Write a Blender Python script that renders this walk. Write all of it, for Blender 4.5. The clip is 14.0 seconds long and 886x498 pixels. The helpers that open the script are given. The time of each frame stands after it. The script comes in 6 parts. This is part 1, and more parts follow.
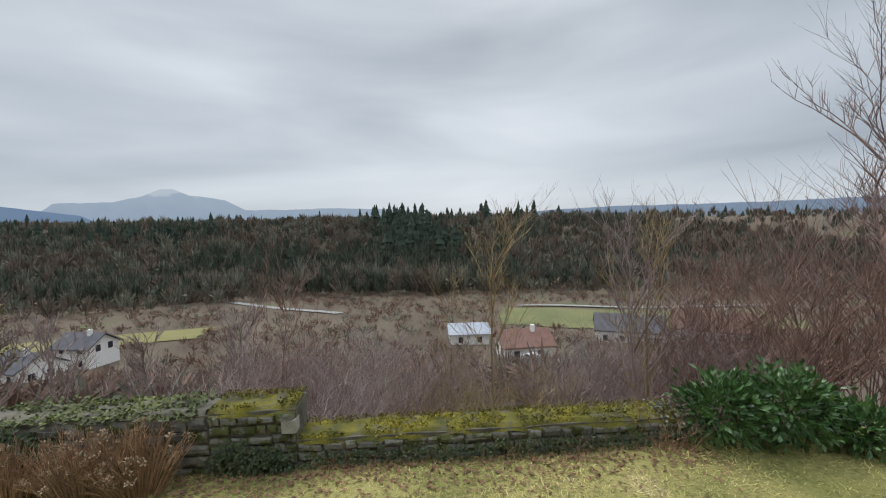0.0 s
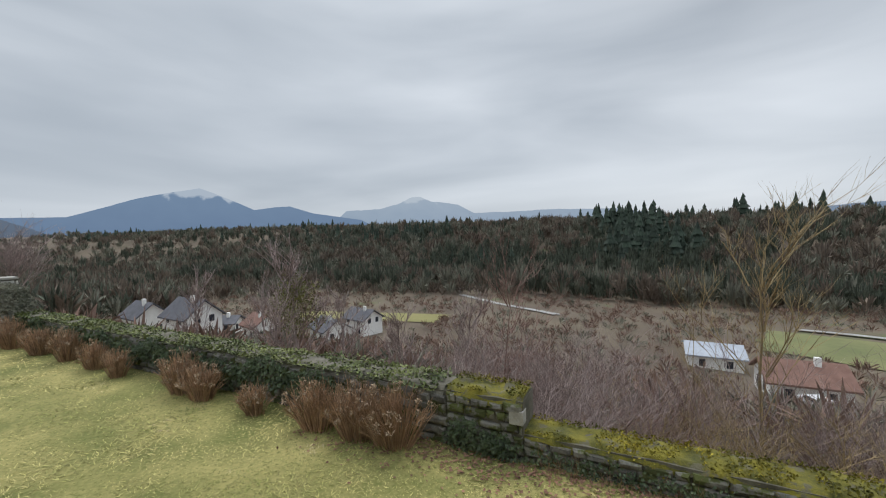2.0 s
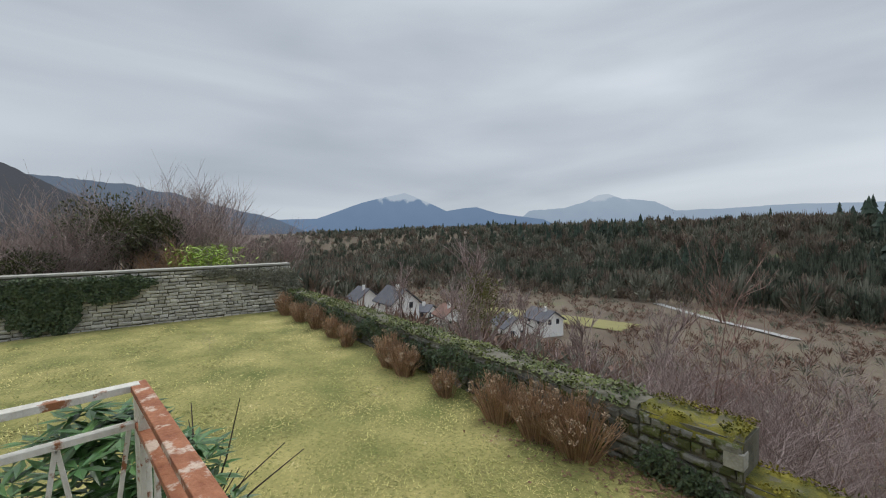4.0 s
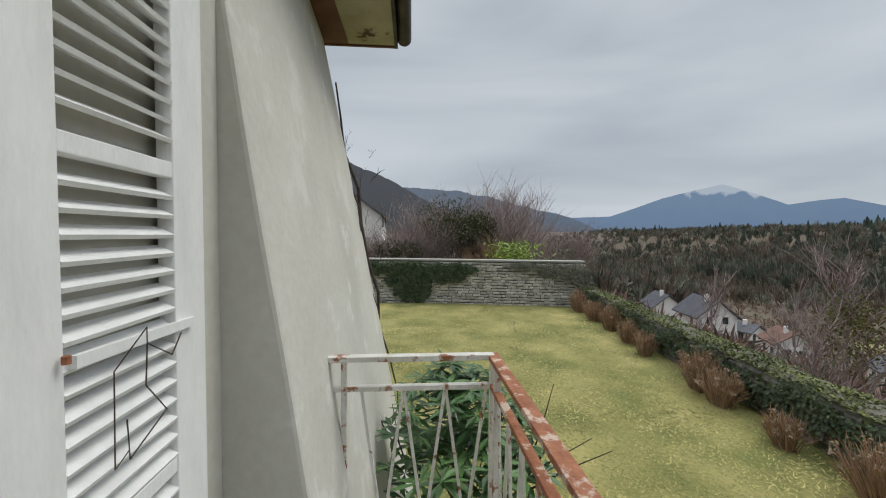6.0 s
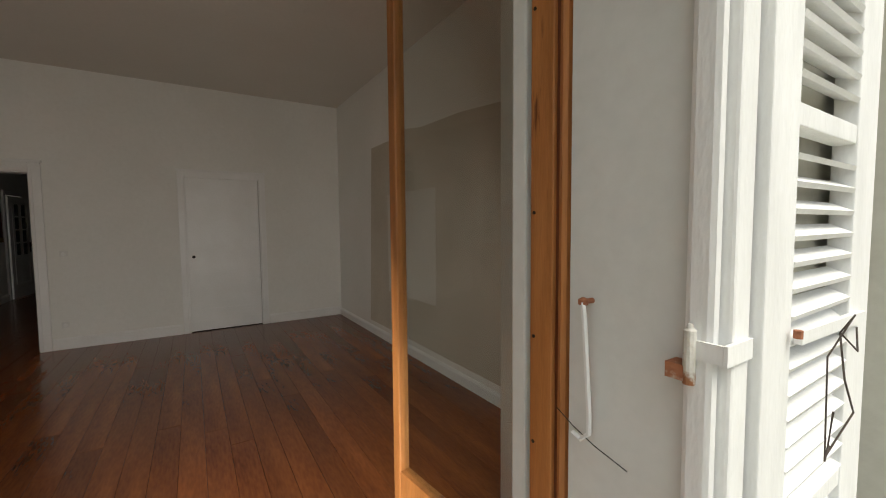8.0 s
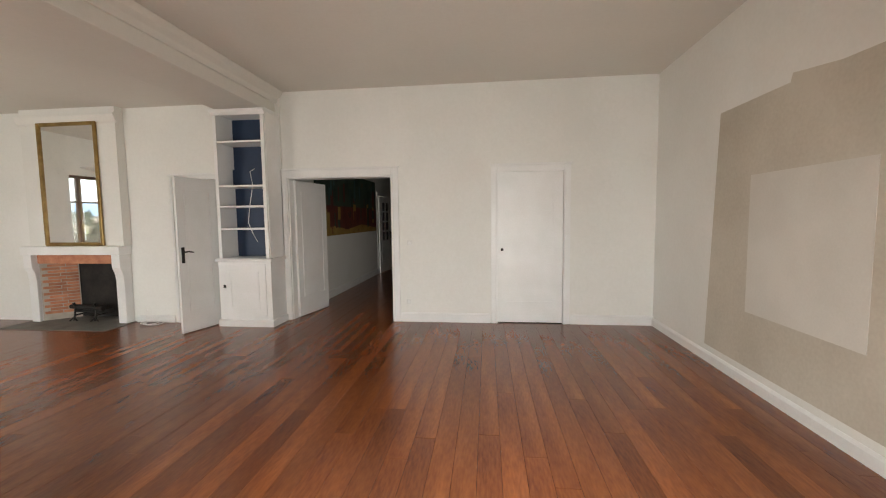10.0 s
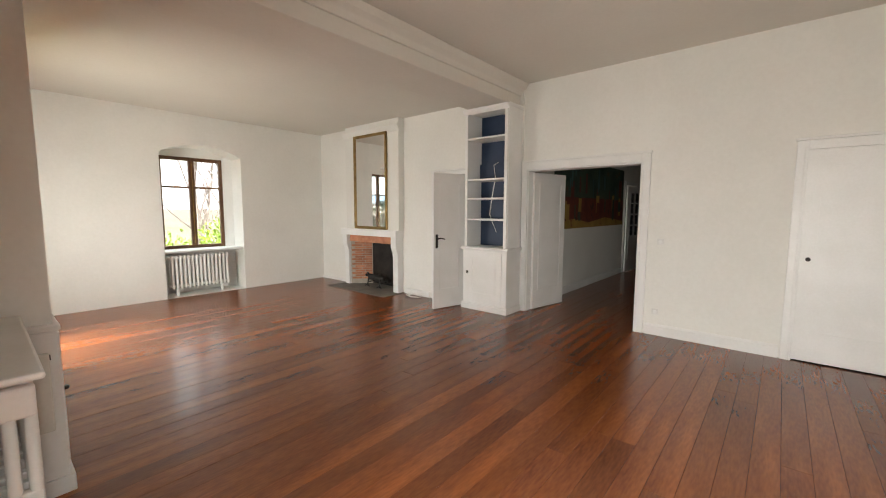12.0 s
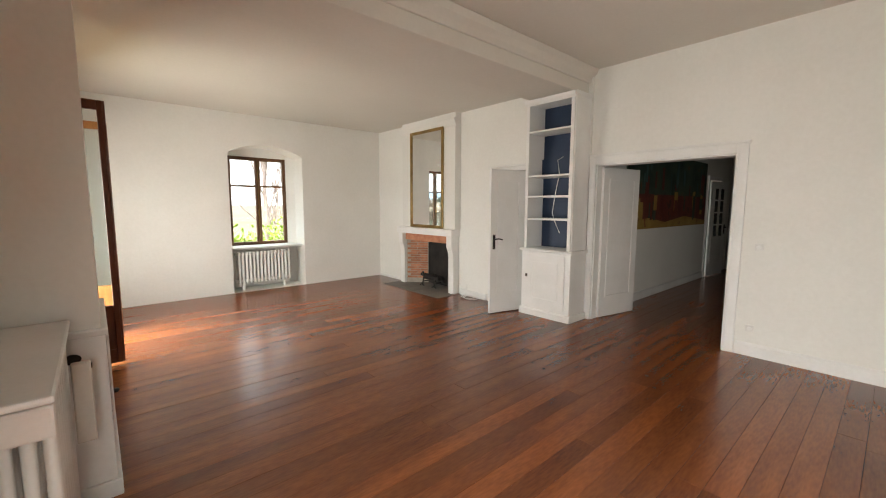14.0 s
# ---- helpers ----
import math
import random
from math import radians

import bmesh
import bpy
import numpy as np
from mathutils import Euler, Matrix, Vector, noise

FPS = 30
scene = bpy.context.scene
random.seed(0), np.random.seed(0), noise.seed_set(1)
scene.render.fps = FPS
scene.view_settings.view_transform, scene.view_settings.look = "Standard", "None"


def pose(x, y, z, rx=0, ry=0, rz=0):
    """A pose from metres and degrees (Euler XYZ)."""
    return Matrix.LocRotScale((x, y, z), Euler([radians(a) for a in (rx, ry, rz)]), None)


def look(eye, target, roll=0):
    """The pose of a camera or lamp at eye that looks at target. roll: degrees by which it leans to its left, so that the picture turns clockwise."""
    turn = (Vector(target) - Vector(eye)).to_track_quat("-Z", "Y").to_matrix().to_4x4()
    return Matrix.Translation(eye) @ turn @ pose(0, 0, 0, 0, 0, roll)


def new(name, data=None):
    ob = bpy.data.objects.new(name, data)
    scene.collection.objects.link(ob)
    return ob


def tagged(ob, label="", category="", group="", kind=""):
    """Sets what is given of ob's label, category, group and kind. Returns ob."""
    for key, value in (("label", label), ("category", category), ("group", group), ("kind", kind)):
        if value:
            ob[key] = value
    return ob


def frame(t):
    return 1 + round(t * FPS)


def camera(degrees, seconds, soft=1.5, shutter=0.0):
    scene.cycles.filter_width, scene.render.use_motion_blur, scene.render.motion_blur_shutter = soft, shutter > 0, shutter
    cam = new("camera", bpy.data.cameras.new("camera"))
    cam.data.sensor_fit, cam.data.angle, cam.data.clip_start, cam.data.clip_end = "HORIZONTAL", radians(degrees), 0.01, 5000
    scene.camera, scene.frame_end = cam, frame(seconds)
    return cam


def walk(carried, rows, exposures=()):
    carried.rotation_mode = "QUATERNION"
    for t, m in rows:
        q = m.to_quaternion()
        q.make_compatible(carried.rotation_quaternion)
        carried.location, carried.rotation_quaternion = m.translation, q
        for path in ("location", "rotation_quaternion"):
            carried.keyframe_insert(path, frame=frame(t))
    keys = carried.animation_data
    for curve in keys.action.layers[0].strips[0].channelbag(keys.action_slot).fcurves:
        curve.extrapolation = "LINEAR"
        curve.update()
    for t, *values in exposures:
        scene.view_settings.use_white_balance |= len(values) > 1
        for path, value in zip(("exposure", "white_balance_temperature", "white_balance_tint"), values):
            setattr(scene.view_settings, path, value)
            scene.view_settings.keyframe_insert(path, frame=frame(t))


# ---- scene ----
cam = camera(96.1, 14.0, 1.1)
EXPO = [(0.0, 0.13, 6650, 10), (5.5, 0.03, 6650, 10), (7.0, 0.15, 7300, 10), (7.5, 0.4, 7500, 10), (8.0, 0.95, 7350, 9), (8.7, 2.3, 7000, 10), (11.0, 2.75, 7100, 9), (14.0, 2.8, 7200, 9)]
PATH = [
    (0, (0.821, -3.127, 1.479), (1.209, -1.168, 1.368), -1.2),
    (0.5, (0.797, -3.027, 1.444), (0.962, -1.036, 1.339), -1.3),
    (1, (0.735, -2.927, 1.399), (0.63, -0.932, 1.299), -1.3),
    (1.5, (0.684, -2.895, 1.382), (0.282, -0.938, 1.29), -1.1),
    (2, (0.658, -2.914, 1.382), (-0.009, -1.03, 1.298), -1.2),
    (4.3, (0.594, -2.955, 1.395), (-0.934, -1.667, 1.325), -0.5),
    (4.5, (0.55, -2.996, 1.393), (-1.052, -1.801, 1.325), -0.4),
    (5, (0.575, -3.081, 1.404), (-1.204, -2.169, 1.346), -0.2),
    (5.5, (0.558, -3.111, 1.411), (-1.358, -2.544, 1.341), 0.4),
    (6, (0.61, -3.101, 1.422), (-1.382, -2.943, 1.344), 0.4),
    (6.5, (0.655, -3.133, 1.415), (-1.323, -3.422, 1.344), 0.3),
    (7, (0.696, -3.148, 1.41), (-1.121, -3.98, 1.33), 0.1),
    (7.5, (0.723, -3.235, 1.398), (-0.755, -4.579, 1.311), -0.7),
    (7.8, (0.712, -3.35, 1.382), (-0.523, -4.919, 1.276), -0.7),
    (8, (0.735, -3.395, 1.397), (-0.325, -5.087, 1.275), -0.5),
    (8.2, (0.716, -3.471, 1.38), (-0.161, -5.264, 1.245), -0.8),
    (8.5, (0.752, -3.553, 1.389), (0.126, -5.447, 1.241), -0.3),
    (8.7, (0.80, -3.62, 1.385), (0.287, -5.547, 1.234), -0.5),
    (11, (0.95, -4.427, 1.466), (1.774, -6.241, 1.29), 0.2),
    (11.5, (0.936, -4.446, 1.472), (2.038, -6.104, 1.28), 0.3),
    (12, (0.945, -4.438, 1.457), (2.235, -5.954, 1.262), 0.2),
    (12.5, (0.967, -4.408, 1.461), (2.359, -5.83, 1.26), 0.1),
    (13, (0.938, -4.49, 1.463), (2.398, -5.84, 1.25), 0.2),
    (13.5, (0.983, -4.558, 1.47), (2.47, -5.877, 1.252), 0.2),
    (14, (1.122, -4.665, 1.494), (2.618, -5.975, 1.278), 0.2),
]
walk(cam, [(t, look(eye, target, roll)) for t, eye, target, roll in PATH], exposures=EXPO)

# ---- light: overcast sky, one wide soft sun ----
world = bpy.data.worlds.new("overcast_sky")
scene.world = world
world.use_nodes = True
wn, wl = world.node_tree.nodes, world.node_tree.links
wn.clear()
w_out = wn.new("ShaderNodeOutputWorld")
w_sky = wn.new("ShaderNodeTexSky")
w_sky.sky_type = 'NISHITA'
w_sky.sun_disc = False
w_sky.sun_elevation, w_sky.sun_rotation = radians(38), radians(20)
w_bg = wn.new("ShaderNodeBackground")
w_bg.inputs[1].default_value = 0.06
wl.new(w_sky.outputs[0], w_bg.inputs[0])
w_co = wn.new("ShaderNodeTexCoord")
w_map = wn.new("ShaderNodeMapping")
w_map.inputs["Scale"].default_value = (1.0, 0.75, 4.2)
wl.new(w_co.outputs["Generated"], w_map.inputs[0])
w_noise = wn.new("ShaderNodeTexNoise")
w_noise.inputs["Scale"].default_value = 1.5
w_noise.inputs["Detail"].default_value = 5
w_noise.inputs["Roughness"].default_value = 0.42
w_noise.inputs["Distortion"].default_value = 0.35
wl.new(w_map.outputs[0], w_noise.inputs[0])
w_ramp = wn.new("ShaderNodeValToRGB")
w_ramp.color_ramp.elements[0].position, w_ramp.color_ramp.elements[0].color = 0.24, (0.345, 0.405, 0.48, 1)
w_ramp.color_ramp.elements[1].position, w_ramp.color_ramp.elements[1].color = 0.72, (0.685, 0.75, 0.83, 1)
wl.new(w_noise.outputs[0], w_ramp.inputs[0])
w_cloud = wn.new("ShaderNodeBackground")
w_cloud.inputs[1].default_value = 0.92
wl.new(w_ramp.outputs[0], w_cloud.inputs[0])
# an overcast sky is brightest overhead
w_sep, w_up = wn.new("ShaderNodeSeparateXYZ"), wn.new("ShaderNodeMapRange")
wl.new(w_co.outputs["Generated"], w_sep.inputs[0])
w_up.inputs[1].default_value, w_up.inputs[2].default_value, w_up.inputs[3].default_value, w_up.inputs[4].default_value = 0.5, 0.95, 0.95, 2.6
wl.new(w_sep.outputs[2], w_up.inputs[0])
wl.new(w_up.outputs[0], w_cloud.inputs[1])
w_mix = wn.new("ShaderNodeMixShader")
w_mix.inputs[0].default_value = 0.93
wl.new(w_bg.outputs[0], w_mix.inputs[1])
wl.new(w_cloud.outputs[0], w_mix.inputs[2])
wl.new(w_mix.outputs[0], w_out.inputs[0])
sun = new("sun", bpy.data.lights.new("sun", 'SUN'))
sun.data.energy, sun.data.angle, sun.data.color = 1.4, radians(25), (1.0, 0.97, 0.92)
sun.matrix_world = look((0, 0, 60), (7, -20, 28))

# daylight of the open sky in the two french door openings
for lx, lw, power, wide, dip in ((0.66, 0.7, 13.5, 160, 0.38), (6.42, 1.1, 12.0, 180, 0.55)):
    lamp = new("doorway_light", bpy.data.lights.new("doorway_light", 'AREA'))
    lamp.data.shape, lamp.data.size, lamp.data.size_y = 'RECTANGLE', lw, 1.7
    lamp.data.energy, lamp.data.color, lamp.data.spread = power, (0.94, 0.975, 1.0), radians(wide)
    lamp.matrix_world = look((lx, -4.30, 1.0), (lx + 0.4, -6.0, dip))


# ---- materials ----
def mat(name, c1, c2, rough=0.7, scale=6.0, bump=0.1, metal=0.0, fine=60.0, stretch=(1, 1, 1), rnd=0.0, spots=None, coat=0.0):
    """Two-scale noise between two colours; rnd: brightness change from object to object; spots: (colour, threshold, scale)."""
    m = bpy.data.materials.new(name)
    m.use_nodes = True
    n, l = m.node_tree.nodes, m.node_tree.links
    b = n["Principled BSDF"]
    co = n.new("ShaderNodeTexCoord")
    mp = n.new("ShaderNodeMapping")
    mp.inputs["Scale"].default_value = stretch
    l.new(co.outputs["Object"], mp.inputs[0])
    big = n.new("ShaderNodeTexNoise")
    big.inputs["Scale"].default_value, big.inputs["Detail"].default_value = scale, 6
    small = n.new("ShaderNodeTexNoise")
    small.inputs["Scale"].default_value, small.inputs["Detail"].default_value = fine, 3
    l.new(mp.outputs[0], big.inputs[0])
    l.new(mp.outputs[0], small.inputs[0])
    add = n.new("ShaderNodeMath")
    add.operation = 'MULTIPLY_ADD'
    add.inputs[1].default_value = 0.4
    l.new(small.outputs[0], add.inputs[0])
    l.new(big.outputs[0], add.inputs[2])
    ramp = n.new("ShaderNodeValToRGB")
    ramp.color_ramp.elements[0].position, ramp.color_ramp.elements[0].color = 0.5, (*c1, 1)
    ramp.color_ramp.elements[1].position, ramp.color_ramp.elements[1].color = 0.9, (*c2, 1)
    l.new(add.outputs[0], ramp.inputs[0])
    col = ramp.outputs[0]
    if spots:
        sc, th, ss = spots
        sn = n.new("ShaderNodeTexNoise")
        sn.inputs["Scale"].default_value, sn.inputs["Detail"].default_value = ss, 8
        sn.inputs["Roughness"].default_value = 0.65
        l.new(mp.outputs[0], sn.inputs[0])
        sr = n.new("ShaderNodeValToRGB")
        sr.color_ramp.elements[0].position, sr.color_ramp.elements[1].position = th, th + 0.05
        l.new(sn.outputs[0], sr.inputs[0])
        mx = n.new("ShaderNodeMix")
        mx.data_type = 'RGBA'
        l.new(sr.outputs[0], mx.inputs[0])
        l.new(col, mx.inputs[6])
        mx.inputs[7].default_value = (*sc, 1)
        col = mx.outputs[2]
    if rnd:
        oi = n.new("ShaderNodeObjectInfo")
        ge = n.new("ShaderNodeNewGeometry")
        sm = n.new("ShaderNodeMath")
        sm.operation = 'ADD'
        l.new(oi.outputs["Random"], sm.inputs[0])
        l.new(ge.outputs["Random Per Island"], sm.inputs[1])
        fr = n.new("ShaderNodeMath")
        fr.operation = 'FRACT'
        l.new(sm.outputs[0], fr.inputs[0])
        mr = n.new("ShaderNodeMapRange")
        mr.inputs[3].default_value, mr.inputs[4].default_value = 1 - rnd, 1 + rnd
        l.new(fr.outputs[0], mr.inputs[0])
        hs = n.new("ShaderNodeHueSaturation")
        l.new(mr.outputs[0], hs.inputs["Value"])
        l.new(col, hs.inputs["Color"])
        col = hs.outputs[0]
    l.new(col, b.inputs["Base Color"])
    b.inputs["Roughness"].default_value, b.inputs["Metallic"].default_value = rough, metal
    b.inputs["Coat Weight"].default_value = coat
    if bump:
        bp = n.new("ShaderNodeBump")
        bp.inputs["Strength"].default_value, bp.inputs["Distance"].default_value = bump, 0.02
        l.new(add.outputs[0], bp.inputs["Height"])
        l.new(bp.outputs[0], b.inputs["Normal"])
    return m


def glass(name):
    m = bpy.data.materials.new(name)
    m.use_nodes = True
    n, l = m.node_tree.nodes, m.node_tree.links
    n.clear()
    o = n.new("ShaderNodeOutputMaterial")
    t, g, x, f = n.new("ShaderNodeBsdfTransparent"), n.new("ShaderNodeBsdfGlossy"), n.new("ShaderNodeMixShader"), n.new("ShaderNodeLayerWeight")
    t.inputs[0].default_value = (0.93, 0.95, 0.94, 1)
    g.inputs["Roughness"].default_value = 0.02
    f.inputs[0].default_value = 0.12
    k = n.new("ShaderNodeMath")
    k.operation = 'MULTIPLY'
    k.inputs[1].default_value = 0.35
    l.new(f.outputs[1], k.inputs[0])
    l.new(k.outputs[0], x.inputs[0])
    l.new(t.outputs[0], x.inputs[1])
    l.new(g.outputs[0], x.inputs[2])
    l.new(x.outputs[0], o.inputs[0])
    return m


M_WALL = mat("white_wall_paint", (0.77, 0.76, 0.715), (0.84, 0.83, 0.79), 0.75, 0.9, 0.04, fine=30)
M_CEIL = mat("ceiling_paint", (0.67, 0.64, 0.58), (0.72, 0.69, 0.63), 0.85, 0.7, 0.04, fine=25)
M_TRIM = mat("white_gloss_paint", (0.78, 0.775, 0.75), (0.85, 0.845, 0.83), 0.4, 3, 0.03, fine=50)
M_STAIN = mat("bare_beige_plaster", (0.50, 0.45, 0.37), (0.61, 0.56, 0.475), 0.9, 1.5, 0.08, fine=40)
M_PATCH = mat("pale_plaster_patch", (0.62, 0.59, 0.53), (0.69, 0.66, 0.60), 0.9, 2, 0.05)
M_PLANK = mat("varnished_red_pine", (0.120, 0.030, 0.010), (0.30, 0.090, 0.025), 0.27, 1.3, 0.04, fine=24, stretch=(3.0, 0.5, 1), rnd=0.22, coat=0.1)
M_RENDER = mat("grey_lime_render", (0.50, 0.49, 0.43), (0.62, 0.61, 0.55), 0.9, 1.3, 0.22, fine=28, spots=((0.655, 0.645, 0.595), 0.58, 2.6))
M_REVEAL = mat("grey_reveal_paint", (0.60, 0.61, 0.58), (0.69, 0.70, 0.67), 0.8, 1.6, 0.1, fine=30, spots=((0.74, 0.74, 0.71), 0.66, 5))
M_SHUT = mat("flaking_white_paint", (0.74, 0.745, 0.73), (0.84, 0.845, 0.83), 0.6, 6, 0.2, fine=70, stretch=(2, 2, 0.5), spots=((0.34, 0.33, 0.31), 0.69, 9))
M_RUSTW = mat("rusted_white_paint", (0.60, 0.58, 0.52), (0.76, 0.75, 0.70), 0.65, 12, 0.35, fine=90, spots=((0.30, 0.12, 0.05), 0.55, 8))
M_RUST = mat("rusty_handrail_iron", (0.25, 0.085, 0.038), (0.42, 0.17, 0.085), 0.75, 14, 0.45, fine=80, spots=((0.60, 0.47, 0.38), 0.52, 9))
M_WOOD = mat("orange_varnished_wood", (0.33, 0.125, 0.036), (0.50, 0.205, 0.065), 0.4, 5, 0.15, fine=50, stretch=(6, 6, 0.5), spots=((0.15, 0.045, 0.015), 0.61, 4))
# darkened copy of the door wood, with shade painted into its colour
M_WOODSHADE = mat("shaded_door_wood", (0.10, 0.028, 0.012), (0.17, 0.05, 0.02), 0.35, 5, 0.06, stretch=(6, 6, 0.5))
M_WINWOOD = mat("brown_window_wood", (0.10, 0.045, 0.02), (0.17, 0.08, 0.035), 0.45, 5, 0.06, stretch=(5, 5, 0.5))
M_BLUE = mat("dark_blue_paint", (0.010, 0.026, 0.062), (0.016, 0.036, 0.082), 0.5, 3, 0.03)
M_GOLD = mat("old_gilt_frame", (0.20, 0.12, 0.035), (0.34, 0.22, 0.075), 0.38, 9, 0.15, metal=0.6)
M_BRICK = mat("red_fire_brick", (0.38, 0.15, 0.085), (0.52, 0.24, 0.14), 0.9, 9, 0.3, rnd=0.2)
M_MORTAR = mat("grey_mortar", (0.36, 0.32, 0.27), (0.46, 0.42, 0.36), 0.95, 8, 0.3)
M_SOOT = mat("soot_black", (0.012, 0.011, 0.010), (0.035, 0.03, 0.027), 0.95, 5, 0.2)
M_IRON = mat("dark_iron", (0.02, 0.018, 0.016), (0.05, 0.045, 0.04), 0.5, 9, 0.1, metal=0.7)
M_STONEH = mat("grey_hearth_stone", (0.13, 0.12, 0.105), (0.20, 0.185, 0.165), 0.7, 4, 0.1)
M_RAD = mat("white_radiator_enamel", (0.80, 0.80, 0.77), (0.86, 0.86, 0.84), 0.3, 4, 0.03)
M_STONE = mat("grey_field_stone", (0.105, 0.099, 0.084), (0.260, 0.248, 0.217), 0.95, 5, 0.5, fine=40, rnd=0.3, spots=((0.075, 0.085, 0.025), 0.50, 5))
M_STONEPALE = mat("pale_field_stone", (0.33, 0.31, 0.27), (0.52, 0.50, 0.45), 0.95, 5, 0.5, fine=40, rnd=0.25)
M_JOINT = mat("earthy_wall_joint", (0.075, 0.07, 0.05), (0.17, 0.155, 0.12), 0.97, 6, 0.4)
M_MOSS = mat("yellow_green_moss", (0.05, 0.055, 0.012), (0.21, 0.18, 0.02), 0.97, 3.5, 1.0, fine=60, spots=((0.11, 0.10, 0.06), 0.54, 5))
M_CONC = mat("weathered_concrete", (0.27, 0.26, 0.23), (0.38, 0.37, 0.33), 0.9, 4, 0.3)
M_ROOF = mat("brown_roof_tile", (0.12, 0.06, 0.045), (0.20, 0.10, 0.07), 0.9, 5, 0.3)
M_SOFFIT = mat("stained_cream_soffit", (0.34, 0.30, 0.20), (0.48, 0.44, 0.33), 0.85, 3, 0.1, spots=((0.08, 0.06, 0.04), 0.6, 4))
M_ZINC = mat("dark_zinc_gutter", (0.035, 0.03, 0.028), (0.09, 0.075, 0.065), 0.5, 6, 0.1, metal=0.5)
M_TWIG = mat("grey_brown_twig", (0.20, 0.150, 0.135), (0.40, 0.315, 0.29), 0.9, 5, 0.0, rnd=0.3)
M_TWIGY = mat("yellowish_twig", (0.255, 0.188, 0.090), (0.420, 0.315, 0.165), 0.9, 5, 0.0, rnd=0.3)
M_TWIGR = mat("reddish_brown_twig", (0.185, 0.112, 0.092), (0.335, 0.205, 0.165), 0.9, 5, 0.0, rnd=0.3)
M_DRY = mat("dry_brown_stem", (0.224, 0.133, 0.077), (0.420, 0.266, 0.161), 0.95, 8, 0.0, rnd=0.35)
M_VINE = mat("dark_vine_bark", (0.035, 0.026, 0.02), (0.08, 0.06, 0.048), 0.9, 20, 0.2)
M_IVY = mat("dark_ivy_leaf", (0.028, 0.050, 0.020), (0.080, 0.105, 0.042), 0.6, 5, 0.0, rnd=0.4)
M_LAUREL = mat("glossy_laurel_leaf", (0.039, 0.104, 0.031), (0.091, 0.176, 0.052), 0.35, 5, 0.0, rnd=0.4)
M_BRIGHT = mat("yellow_green_leaf", (0.182, 0.299, 0.039), (0.351, 0.442, 0.065), 0.5, 5, 0.0, rnd=0.35)
M_CONIF = mat("dark_conifer_needles", (0.018, 0.032, 0.022), (0.055, 0.074, 0.05), 0.95, 3, 0.0, rnd=0.4)
M_BARE = mat("bare_far_wood", (0.115, 0.088, 0.066), (0.21, 0.165, 0.125), 0.95, 3, 0.0, rnd=0.4)
M_BAREG = mat("lichen_grey_far_wood", (0.13, 0.135, 0.1), (0.23, 0.22, 0.165), 0.95, 3, 0.0, rnd=0.4)
M_SCRUB = mat("red_brown_scrub", (0.145, 0.088, 0.068), (0.255, 0.162, 0.119), 0.95, 3, 0.0, rnd=0.3)
M_GRASS = mat("winter_grass_blade", (0.17, 0.19, 0.045), (0.52, 0.445, 0.18), 0.9, 0.7, 0.0, fine=9, rnd=0.5, spots=((0.52, 0.43, 0.23), 0.60, 0.9))
M_LITTER = mat("fallen_leaf_litter", (0.140, 0.070, 0.042), (0.280, 0.154, 0.098), 0.95, 9, 0.0, rnd=0.4)
M_HWHITE = mat("house_render", (0.80, 0.78, 0.74), (0.9, 0.88, 0.84), 0.9, 2, 0.05)
M_HROOF = mat("dark_slate_roof", (0.075, 0.075, 0.085), (0.12, 0.12, 0.135), 0.8, 1, 0.1)
M_HRED = mat("red_tile_roof", (0.17, 0.09, 0.068), (0.24, 0.135, 0.105), 0.9, 1, 0.1)
M_HPALE = mat("pale_metal_roof", (0.30, 0.33, 0.38), (0.40, 0.43, 0.48), 0.6, 1, 0.05)
M_HWIN = mat("dark_window", (0.03, 0.035, 0.045), (0.05, 0.055, 0.065), 0.2, 3, 0.0)
M_GREY = mat("pale_road", (0.27, 0.265, 0.25), (0.37, 0.365, 0.35), 0.95, 0.3, 0.0)
M_FIELD = mat("valley_meadow", (0.17, 0.16, 0.055), (0.25, 0.225, 0.085), 0.95, 0.08, 0.0, fine=1.0)
M_FIELDG = mat("green_valley_meadow", (0.12, 0.135, 0.05), (0.19, 0.19, 0.075), 0.95, 0.08, 0.0, fine=1.0)
M_CAR = mat("white_vehicle_paint", (0.6, 0.61, 0.63), (0.72, 0.73, 0.75), 0.3, 2, 0.0)
M_PLASTIC = mat("white_plastic", (0.72, 0.71, 0.68), (0.8, 0.79, 0.76), 0.4, 8, 0.0)
M_GLASS = glass("window_glass")
M_MIRROR = mat("old_mirror_silver", (0.78, 0.79, 0.78), (0.86, 0.86, 0.85), 0.03, 3, 0.0, metal=1.0)


